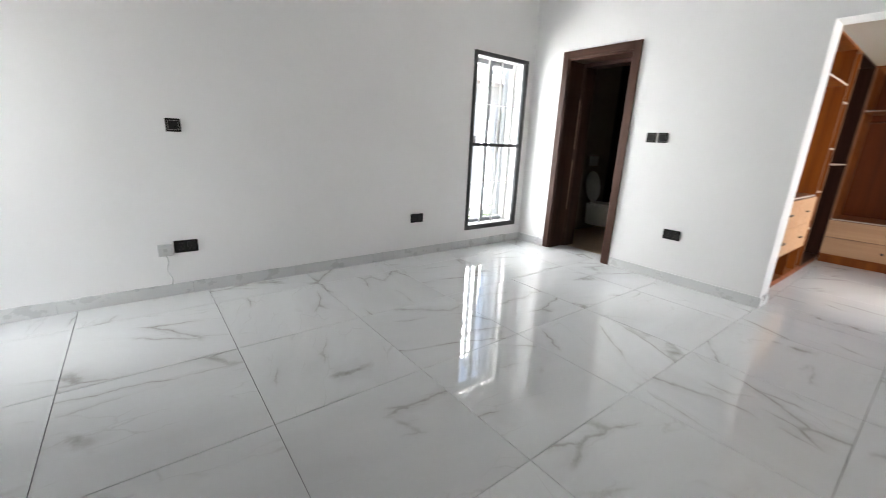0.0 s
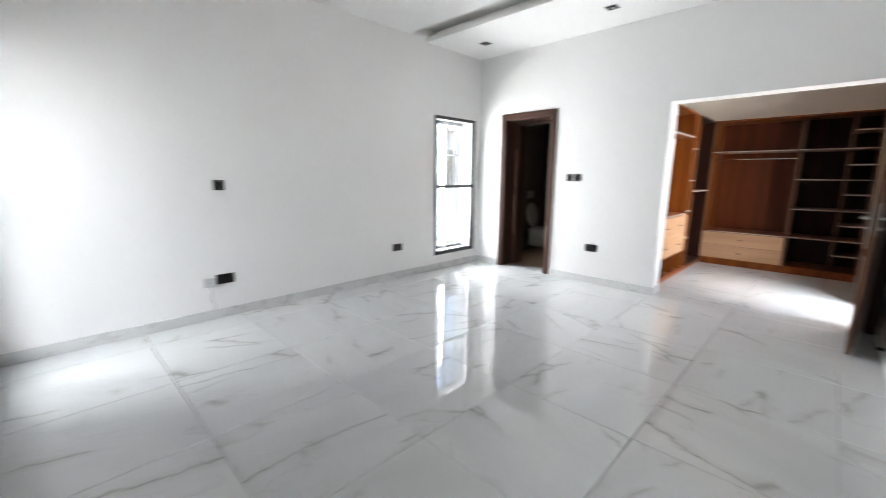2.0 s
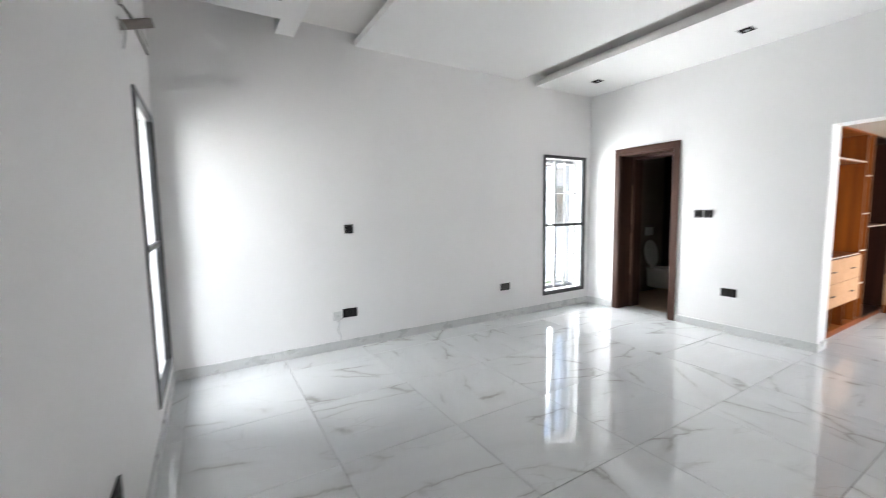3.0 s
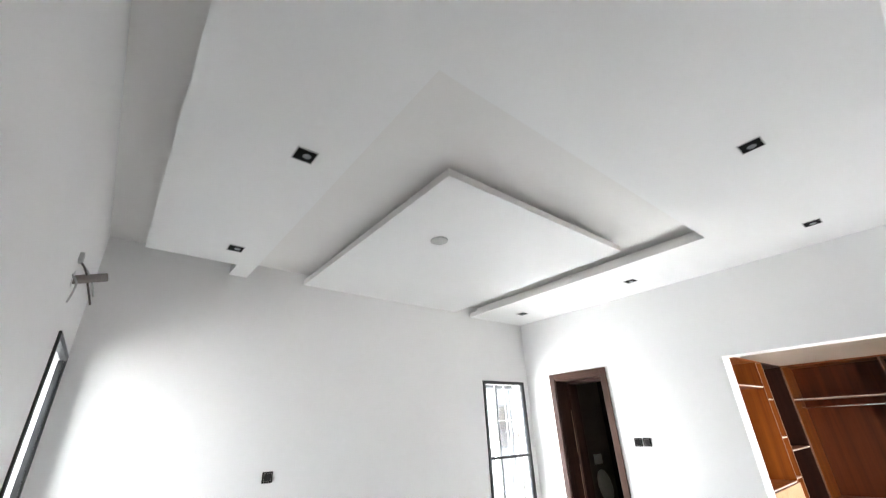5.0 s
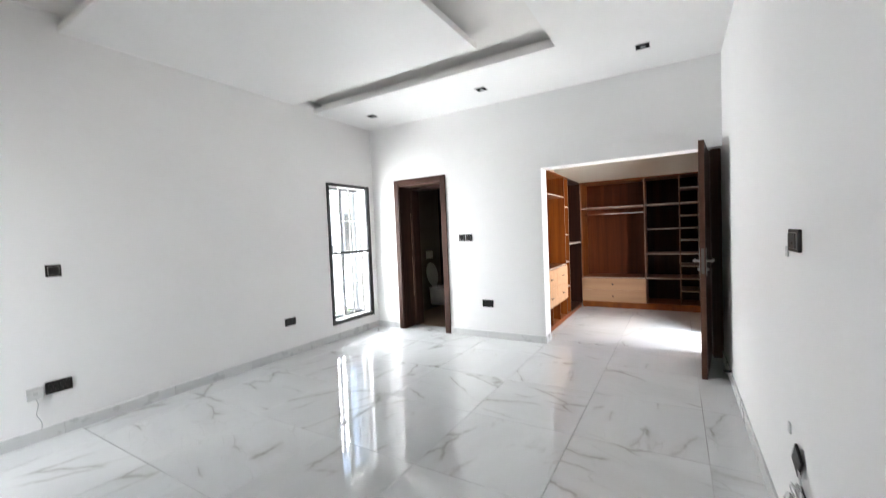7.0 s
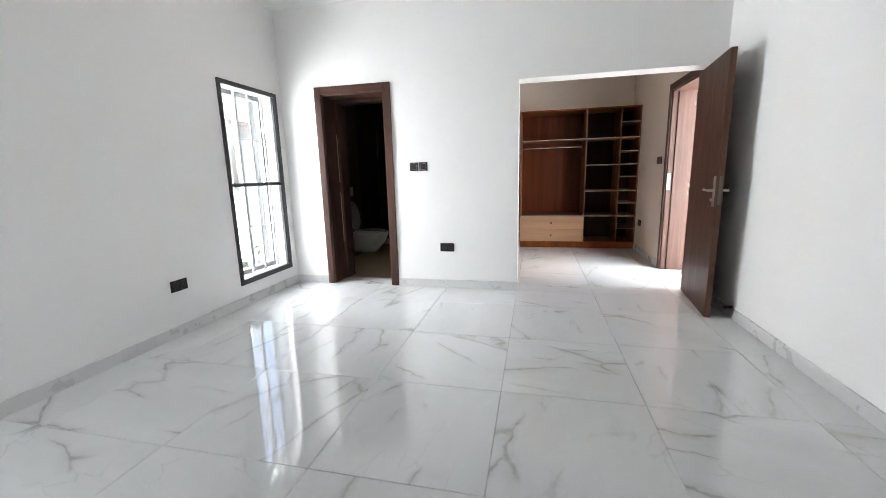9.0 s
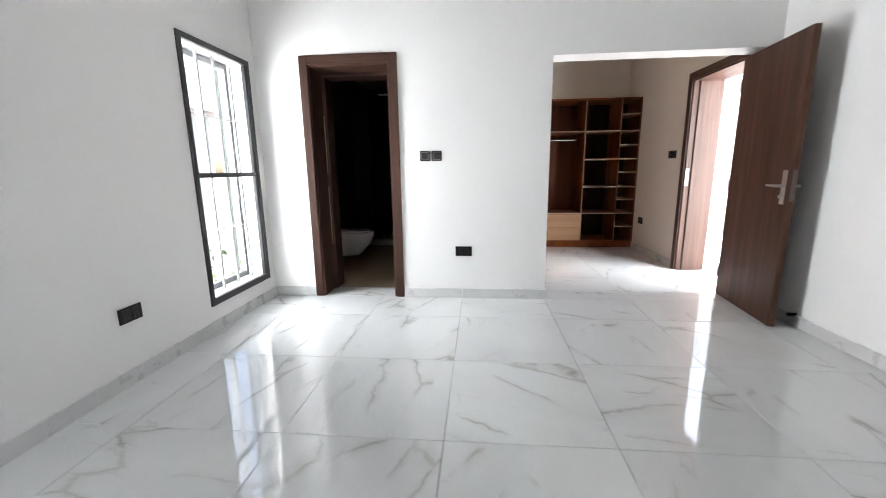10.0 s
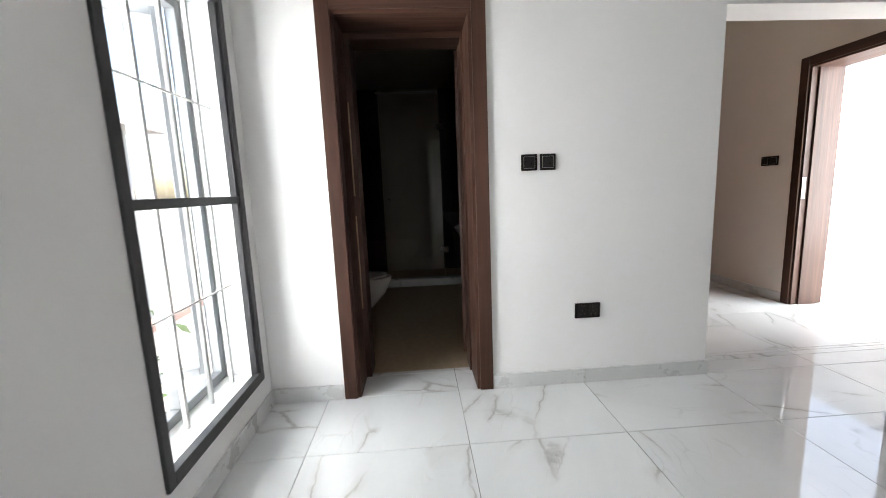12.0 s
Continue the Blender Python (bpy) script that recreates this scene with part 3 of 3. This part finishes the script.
for z in (1.84, 0.84, 0.33):
    shelf_x(XA0 + P, XA1 - P / 2, z, wa)
for z in (1.70, 1.28, 0.865, 0.49):
    shelf_x(XA1 + P / 2, XB1 - P, z, wa)
part("hanging_rail", tube(bmesh.new(), (XA0 + P, YF + 0.27, 1.73), (XA1 - P / 2, YF + 0.27, 1.73), 0.0125), CHROME, wa, "chrome hanging rail", True)
xm = (XA0 + XA1) / 2
for x0, x1 in ((XA0 + 0.004, xm - 0.002), (xm + 0.002, XA1 + 0.008)):
    for z0, z1 in ((0.335, 0.580), (0.585, 0.828)):
        d = part("drawer", B(x0, YF - 0.016, z0, x1, YF + 0.002, z1, bevel=0.002), DRAWER, wa, "pale wood drawer front")
        handle_bar(d, ((x0 + x1) / 2, YF - 0.016, (z0 + z1) / 2), "x")
for x in (XA0 + 0.38, XA0 + 0.77):
    part("divider", B(x, YF + 0.006, 0.08, x + 0.018, YBK - 0.012, 0.32), LAMINATE, wa)

# corner bay's panels coloured near black for the shade inside it
wc_ = thing("wardrobe", (0, 0, 0), "deep corner wardrobe bay darkened for its shade, with one shelf", "wardrobe")
part("plinth", B(XB1 + 0.002, YF + 0.02, 0.001, XC1, YBK, 0.06), LAMINATE, wc_)
part("back_panel", B(XB1 + 0.002, YBK - 0.012, 0.06, XC1 + 0.018, YBK, HT), BAY_SHADE_LAM, wc_)
part("bottom_panel", B(XB1 + 0.002, YF, 0.06, XC1, YBK - 0.012, 0.08), BAY_SHADE_LAM, wc_)
part("top_panel", B(XB1 + 0.002, YF, HT - P, XC1, YBK - 0.012, HT), BAY_SHADE_LAM, wc_)
part("end_panel", B(XC1, YF + 0.002, 0.06, XC1 + 0.018, YBK - 0.012, HT), BAY_SHADE_LAM, wc_)
shelf_x(XB1 + 0.002, XC1, 1.13, wc_)


# ---------- electrical plates ----------
def plate(name, w, h, kind, label, category, group=""):
    """A wall plate in local x (along the wall), z up, facing -y; origin on the wall at the plate's centre."""
    top = thing(name, (0, 0, 0), label, category, group)
    part("face_plate", B(-w / 2, -0.010, -h / 2, w / 2, -0.0005, h / 2, bevel=0.003), BLACK, top)
    if kind == "socket":
        for s in (-1, 1):
            cx = s * w * 0.22
            part("socket_face", B(cx - w * 0.17, -0.0125, -h * 0.36, cx + w * 0.17, -0.009, h * 0.36, bevel=0.001), BLACK_IN, top)
            part("rocker", B(cx - 0.008, -0.016, h * 0.12, cx + 0.008, -0.0125, h * 0.30, bevel=0.001), BLACK_IN, top)
            hole = bmesh.new()
            for dx, dz in ((0, 0.0), (-0.012, -0.02), (0.012, -0.02)):
                box(hole, cx + dx - 0.003, -0.0132, dz - 0.004, cx + dx + 0.003, -0.0124, dz + 0.004)
            part("pin_holes", hole, WIRE_D, top)
    else:
        part("rocker", B(-w * 0.34, -0.0145, -h * 0.34, w * 0.34, -0.009, h * 0.34, bevel=0.002), BLACK_IN, top, "glossy black rocker")
        rim = bmesh.new()
        for a in ((-0.36, -0.36, 0.36, -0.335), (-0.36, 0.335, 0.36, 0.36), (-0.36, -0.335, -0.335, 0.335), (0.335, -0.335, 0.36, 0.335)):
            box(rim, a[0] * w, -0.0112, a[1] * h, a[2] * w, -0.0098, a[3] * h)
        part("trim", rim, STEEL, top, "thin metal trim line")
    return top


def placed(top, m):
    top.matrix_world = m
    return top


FACE_N, FACE_E, FACE_S, FACE_W = 0, -90, 180, 90
sock = placed(plate("socket_plate", 0.15, 0.09, "socket", "black double socket plate on the white wall", "socket", "socket plates"), pose(2.272, N, 0.405, 0, 0, FACE_N))
copy_thing(sock, pose(0.235, N, 0.365, 0, 0, FACE_N))
copy_thing(sock, pose(E, 1.90, 0.447, 0, 0, FACE_E))
copy_thing(sock, pose(6.11, CS, 0.44, 0, 0, FACE_S))
copy_thing(sock, pose(W, 1.47, 0.44, 0, 0, FACE_W))
sw1 = placed(plate("light_switch", 0.088, 0.088, "switch", "black square rocker switch on the white wall", "light switch", "switch plates"), pose(E, 2.188 - 0.052, 1.306, 0, 0, FACE_E))
copy_thing(sw1, pose(E, 2.188 + 0.052, 1.306, 0, 0, FACE_E))
copy_thing(sw1, pose(5.295, CS, 1.325, 0, 0, FACE_S))
copy_thing(sw1, pose(5.390, CS, 1.325, 0, 0, FACE_S))
copy_thing(sw1, pose(0.252, N, 1.217, 0, 0, FACE_N))
wide = copy_thing(sw1, pose(1.17, S, 1.288, 0, 0, FACE_S) @ Matrix.Diagonal((1.75, 1.2, 0.96, 1)))

jb = thing("cable_box", (0.105, N, 0.35), "small white data box with a loose cable", "data box")
part("box", B(-0.043, -0.022, -0.043, 0.043, -0.0005, 0.043, bevel=0.004), BOX_GREY, jb)
part("knockout", B(-0.012, -0.0235, -0.012, 0.012, -0.0215, 0.012), WIRE_W, jb)
wire("cable", [(0.0, -0.02, -0.04), (0.012, -0.026, -0.07), (0.004, -0.02, -0.11), (-0.006, -0.022, -0.15), (0.014, -0.03, -0.19), (0.022, -0.034, -0.23), (0.012, -0.03, -0.262)], 0.003, WIRE_W, jb)

hang = thing("loose_socket", (1.145, S, 0.47), "black socket plate pulled from the wall on loose wires", "socket")
p = part("face_plate", B(-0.042, -0.005, -0.042, 0.042, 0.005, 0.042, bevel=0.003), BLACK, hang)
p.matrix_local = pose(-0.03, 0.014, 0.005, 0, -30, 3)
part("wall_box", B(-0.03, 0.0005, -0.03, 0.03, 0.004, 0.03), WIRE_W, hang)
for k in range(4):
    a, q = 0.006 * k, 0.008 * math.sin(k * 2.1)
    pts = [(0.0, 0.004, 0.01 - a), (-0.06, 0.020, -0.03 + q), (-0.15 - a, 0.022, -0.055)]
    for i in range(11):
        t_ = 2.2 - i * 0.72
        pts.append((-0.105 - (0.075 + a) * math.cos(t_) + q, 0.026 + 0.012 * math.sin(t_ * 1.3 + k), -0.105 + (0.040 + q * 0.6) * math.sin(t_)))
    for i in range(7 + k):
        t_ = 1.4 + i * 0.8
        pts.append((-0.01 + (0.05 + a) * math.cos(t_) + q, 0.030 + 0.010 * math.cos(t_ + k), -0.178 + (0.030 - a * 0.3) * math.sin(t_)))
    wire("wire", pts, 0.0028, (WIRE_W, BOX_GREY, BOX_GREY, WIRE_D)[k], hang)
cap = thing("screw_cover", (1.30, S, 1.24), "small grey blanking cover on the white wall", "cover")
part("cover", B(-0.014, 0.0005, -0.022, 0.014, 0.008, 0.022, bevel=0.003), BOX_GREY, cap)

copy_thing(cap, pose(1.285, S, 0.525))

stub = thing("air_conditioner_pipe", (W, 2.48, 2.34), "insulated pipe stub and loose wires in the wall", "pipe")
part("pipe", tube(bmesh.new(), (-0.02, 0, -0.01), (0.135, 0.024, 0.045), 0.024), PIPE, stub, "grey insulated pipe", True)
part("wall_hole", tube(bmesh.new(), (0.0005, 0, 0), (0.004, 0, 0), 0.045), WHITE_PL, stub, smooth=True)
for k, pts in enumerate(([(0, -0.05, 0.10), (0.04, -0.03, 0.06), (0.06, 0.02, 0.0), (0.08, 0.05, -0.05), (0.10, 0.07, -0.11)], [(0, -0.05, 0.10), (0.05, -0.02, 0.05), (0.08, 0.04, 0.01), (0.10, 0.08, -0.06)], [(0, -0.08, 0.0), (0.03, -0.09, -0.03), (0.03, -0.08, -0.08), (0.02, -0.10, -0.15)])):
    wire("wire", pts, 0.005, (WIRE_D, WIRE_W, WIRE_W)[k], stub)
part("clip", B(0.0005, -0.08, 0.08, 0.02, -0.02, 0.13, bevel=0.004), WIRE_W, stub)


# ---------- downlights and ceiling rose ----------
def downlight(at):
    top = thing("downlight", at, "unlit black square recessed downlight with white trim", "downlight", "ceiling downlights")
    rim = bmesh.new()
    r, q = 0.060, 0.053
    for a in ((-r, -r, r, -q), (-r, q, r, r), (-r, -q, -q, q), (q, -q, r, q)):
        box(rim, a[0], a[1], -0.005, a[2], a[3], -0.0005)
    part("trim", rim, WIRE_W, top, "thin pale trim")
    part("housing", B(-q, -q, -0.004, q, q, -0.001), DARK_IN, top, "black recessed housing")
    part("lamp_holder", lathe(bmesh.new(), [(0.012, 0, -0.004, 0.024, 0.024), (0.012, 0, -0.008, 0.020, 0.020), (0.012, 0, -0.006, 0.010, 0.010)]), GREY_ALU, top, smooth=True)
    return top


dl = downlight((-0.436, 1.582, ZC))
for x, y in ((-0.44, 3.085), (-0.436, 0.0), (1.61, 0.0), (3.26, 0.02), (3.33, 1.64), (3.33, 3.23)):
    copy_thing(dl, pose(x, y, ZC))
copy_thing(dl, pose(5.9, 2.85, 2.6))
rose = thing("ceiling_rose", (0.915, 2.07, ZC + 0.03), "round white blanking cover on the ceiling panel", "ceiling rose")
part("cover", lathe(bmesh.new(), [(0, 0, -0.0005, 0.075, 0.075), (0, 0, -0.010, 0.073, 0.073), (0, 0, -0.014, 0.062, 0.062)]), WIRE_W, rose, smooth=True)


# ---------- bathroom ----------
def toilet(x, ywall):
    top = thing("toilet", (x, ywall, 0), "white wall-hung toilet with its lid raised", "toilet")
    bowl = lathe(bmesh.new(), [(0, -0.20, 0.09, 0.10, 0.19), (0, -0.22, 0.13, 0.125, 0.215), (0, -0.27, 0.24, 0.155, 0.265), (0, -0.295, 0.34, 0.18, 0.292), (0, -0.30, 0.39, 0.185, 0.298), (0, -0.30, 0.40, 0.178, 0.29), (0, -0.30, 0.398, 0.13, 0.235), (0, -0.30, 0.33, 0.115, 0.21), (0, -0.28, 0.24, 0.06, 0.10)])
    part("bowl", bowl, PORCELAIN, top, smooth=True)
    s = lathe(bmesh.new(), [(0, -0.31, 0.402, 0.185, 0.245), (0, -0.31, 0.418, 0.185, 0.245), (0, -0.31, 0.420, 0.125, 0.18), (0, -0.31, 0.402, 0.120, 0.175)])
    part("seat", s, WHITE_PL, top, smooth=True)
    lid = part("lid", lathe(bmesh.new(), [(0, 0.22, -0.008, 0.18, 0.22), (0, 0.22, 0.004, 0.185, 0.225), (0, 0.22, 0.012, 0.16, 0.20)]), WHITE_PL, top, "raised lid", True)
    lid.matrix_local = pose(0, -0.095, 0.42, 80, 0, 0)
    part("flush_plate", B(-0.11, -0.014, 0.93, 0.11, -0.002, 1.07, bevel=0.004), WHITE_PL, top)
    return top


toilet(5.35, BY1)
kerb = thing("shower_kerb", (6.5, BY0, 0), "low pale stone kerb of the shower", "shower kerb")
part("kerb", B(0, 0.002, -0.003, 0.12, BY1 - BY0 - 0.002, 0.085, bevel=0.006), SKIRT, kerb)
sh = thing("shower_screen", (6.55, 0, 0.085), "clear glass shower door with a steel top rail", "shower screen")
p = part("door_pane", B(-0.004, -0.70, 0.012, 0.004, 0.0, 2.22), GLASS, sh, "clear glass door ajar")
p.matrix_local = pose(0, 3.26, 0, 0, 0, -7)
p2 = part("fixed_pane", B(-0.004, 3.265, 0.002, 0.004, BY1 - 0.003, 2.22), GLASS, sh, "clear fixed glass pane")
p3 = part("side_pane", B(-0.004, BY0 + 0.003, 0.002, 0.004, 2.55, 2.22), GLASS, sh, "clear fixed glass pane")
for q in (p, p2, p3):
    q.visible_shadow = False
part("top_rail", B(-0.012, 2.56, 2.22, 0.012, 3.30, 2.245, bevel=0.003), STEEL, sh, "brushed steel rail")
for z in (0.32, 1.80):
    part("hinge", B(-0.018, 2.50, z, 0.018, 2.60, z + 0.07, bevel=0.004), CHROME, sh, "chrome glass hinge")
part("knob", tube(bmesh.new(), (-0.05, 3.20, 1.0), (0.05, 3.20, 1.0), 0.016), CHROME, sh, smooth=True)
mix_ = thing("shower_mixer", (7.0, BY0, 1.1), "chrome shower mixer with a hose and hand shower", "shower mixer")
part("valve", tube(bmesh.new(), (-0.09, 0.05, 0), (0.09, 0.05, 0), 0.022), CHROME, mix_, smooth=True)
part("riser", tube(bmesh.new(), (0, 0.05, 0.0), (0, 0.05, 0.95), 0.010), CHROME, mix_, smooth=True)
part("shower_head", lathe(bmesh.new(), [(0, 0.16, 0.93, 0.09, 0.09), (0, 0.16, 0.95, 0.085, 0.085), (0, 0.14, 0.97, 0.02, 0.02)]), CHROME, mix_, smooth=True)
part("hook", tube(bmesh.new(), (0, 0.0, 0.02), (0, 0.05, 0), 0.012), CHROME, mix_, smooth=True)
ba = thing("basin", (5.45, BY0, 0.82), "white wall-hung washbasin with a rounded front", "basin")
part("bowl", lathe(bmesh.new(), [(0, 0.20, -0.16, 0.14, 0.12), (0, 0.22, -0.05, 0.25, 0.20), (0, 0.225, 0.0, 0.28, 0.22), (0, 0.225, 0.005, 0.26, 0.20), (0, 0.225, -0.08, 0.18, 0.14)]), PORCELAIN, ba, smooth=True)
part("pedestal", lathe(bmesh.new(), [(0, 0.17, -0.823, 0.11, 0.10), (0, 0.17, -0.6, 0.085, 0.08), (0, 0.18, -0.16, 0.11, 0.10)]), PORCELAIN, ba, smooth=True)
part("tap", tube(bmesh.new(), (0, 0.05, 0.0), (0, 0.05, 0.12), 0.014), CHROME, ba, smooth=True)


tw = thing("terrace_window", (6.75, -5.0, 0.0), "pale grey framed window in the sunlit terrace wall", "window", kind="structure")
for a in ((-0.65, 0.25, -0.58, 2.45), (0.58, 0.25, 0.65, 2.45), (-0.58, 0.25, 0.58, 0.32), (-0.58, 2.38, 0.58, 2.45), (-0.58, 1.31, 0.58, 1.37)):
    part("window_frame", B(a[0], 0.0, a[1], a[2], 0.05, a[3], bevel=0.004), GREY_ALU, tw)
part("pane", B(-0.58, 0.004, 0.32, 0.58, 0.012, 2.38), GLASS, tw, "clear glass pane")


# ---------- neighbouring house ----------
def house(at, w, d, h, label, coat):
    top = thing("neighbouring_house", at, label, "house")
    part("wall", B(-w / 2, 0, 0, w / 2, d, h), coat, top, "rendered wall")
    r = bmesh.new()
    e = 0.6
    vs = [r.verts.new(c) for c in ((-w / 2 - e, -e, h), (w / 2 + e, -e, h), (w / 2 + e, d + e, h), (-w / 2 - e, d + e, h), (-w / 2 + d / 2, d / 2, h + 1.9), (w / 2 - d / 2, d / 2, h + 1.9))]
    for f in ((0, 1, 5, 4), (1, 2, 5), (2, 3, 4, 5), (3, 0, 4), (3, 2, 1, 0)):
        r.faces.new([vs[i] for i in f])
    part("roof", r, ROOF, top, "grey hipped tile roof")
    for k in range(3):
        x = -w / 2 + w * (k + 0.5) / 3
        for z in (1.0, 4.1):
            wi = part("window", B(x - 0.5, -0.03, z, x + 0.5, 0.0, z + 1.3), GREY_ALU, top)
            part("pane", B(x - 0.44, -0.036, z + 0.06, x + 0.44, -0.031, z + 1.24), GLASS, wi)
    return top


house((5.5, 9.5, -3.2), 12, 8, 6.0, "pale grey two-storey neighbouring house with grey roof", HOUSE_W)
bw = thing("boundary_wall", (3, 7.0, -3.2), "pale rendered boundary wall with a red coping", "boundary wall")
part("wall", B(-12, 0, 0, 14, 0.2, 2.4), RENDER_W, bw)
part("coping", B(-12, -0.04, 2.4, 14, 0.24, 2.5), RED_BRICK, bw, "red coping")
hw = house((-9.5, 8.0, -3.2), 12, 8, 6.0, "blue-grey two-storey house beyond the side window", HOUSE_D)
hw.rotation_euler = (0, 0, radians(90))


def small_tree(at, label):
    top = thing("tree", at, label, "tree")
    rng = random.Random(4)
    t_ = bmesh.new()
    tube(t_, (0, 0, 0), (0.05, 0.02, 1.5), 0.09, 0.06, 9)
    tips = []
    for k in range(7):
        a = k * 0.9
        tip = (0.05 + 0.55 * math.cos(a), 0.02 + 0.55 * math.sin(a), 2.0 + 0.12 * k)
        tube(t_, (0.05, 0.02, 1.2 + 0.05 * k), tip, 0.04, 0.012, 7)
        tips.append(Vector(tip))
    part("trunk", t_, BARK, top, "brown trunk with spreading limbs", True)
    cr = bmesh.new()
    for i in range(520):
        q = tips[i % 7] + Vector((rng.gauss(0, 0.26), rng.gauss(0, 0.26), rng.gauss(0.1, 0.24)))
        m = Matrix.Translation(q) @ Euler((rng.uniform(-1, 1), rng.uniform(-1, 1), rng.uniform(0, 6.3))).to_matrix().to_4x4()
        s = rng.uniform(0.05, 0.10)
        vs = [cr.verts.new(m @ Vector(v)) for v in ((-s, 0, 0), (0, -s * 0.45, 0.01), (s, 0, 0), (0, s * 0.45, 0.01))]
        cr.faces.new(vs)
    part("crown", cr, LEAF, top, "loose crown of small green leaves")
    return top


small_tree((5.25, 6.3, -3.2), "small green tree beside the boundary wall")


# ---------- floor tiles and skirting ----------
floor = structure("floor", B(W, S, -0.1, CE, N, -0.009), GROUT, "polished white marble-look floor with grey veins", "floor")
TM = {}


def tile(x0, y0, x1, y1):
    w, h = round(x1 - x0, 4), round(y1 - y0, 4)
    if w < 0.02 or h < 0.02:
        return
    key = (w, h)
    if key not in TM:
        j = 0.0016
        TM[key] = mesh_of("tile", B(j, j, -0.009, w - j, h - j, 0.0, bevel=0.0008), MARBLE)
    ob = new("tile", TM[key])
    ob.location = (x0, y0, 0)
    ob.parent = floor


def lay(x0, y0, x1, y1):
    i = math.floor((x0 - TX) / TP)
    while TX + i * TP < x1 - 1e-6:
        k = math.floor((y0 - TY) / TP)
        while TY + k * TP < y1 - 1e-6:
            tile(max(x0, TX + i * TP), max(y0, TY + k * TP), min(x1, TX + (i + 1) * TP), min(y1, TY + (k + 1) * TP))
            k += 1
        i += 1


lay(W, S, E, N)
lay(E, S + 0.001, E + 0.16, OPY)
lay(E + 0.16, CS, E + EW, OPY)
lay(E, BD0 + 0.092, BW, BD1 - 0.092)
lay(E + EW, CS, CE, 1.79)
lay(ENX0 + 0.092, CS - 0.3, ENX1 - 0.092, CS)

skirt = structure("baseboard", B(W, N - 0.006, 0.0005, E - 0.0005, N - 0.0005, 0.08), GROUT, "white veined marble skirting along the walls", "skirting")
SK, SH = 0.013, 0.088


def skirting(x0, y0, x1, y1, nx, ny):
    """A run from (x0, y0) to (x1, y1) on a wall whose inward normal is (nx, ny)."""
    L = math.hypot(x1 - x0, y1 - y0)
    dx, dy = (x1 - x0) / L, (y1 - y0) / L
    n = max(1, math.ceil(L / TP))
    for i in range(n):
        a, b = i * TP + 0.001, min(L, (i + 1) * TP) - 0.001
        if b - a < 0.02:
            continue
        pa, pb = (x0 + dx * a, y0 + dy * a), (x0 + dx * b, y0 + dy * b)
        ob = part("skirting_tile", B(pa[0] + nx * 0.0006, pa[1] + ny * 0.0006, 0.0006, pb[0] + nx * SK, pb[1] + ny * SK, SH, bevel=0.0015), SKIRT, skirt)


skirting(W + SK, N, 1.86, N, 0, -1)
skirting(1.86, N, 1.995, N, 0, -1)
skirting(1.995, N, E - SK, N, 0, -1)
skirting(W, S + SK, W, N - SK, 1, 0)
skirting(W + SK, S, E + 0.1, S, 0, 1)
skirting(E, OPY, E, BD0 - 0.002, -1, 0)
skirting(E, BD1 + 0.002, E, N, -1, 0)
skirting(E - SK, OPY, E + EW, OPY, 0, -1)
skirting(ENX1 + 0.004, CS, XF + 0.01, CS, 0, 1)
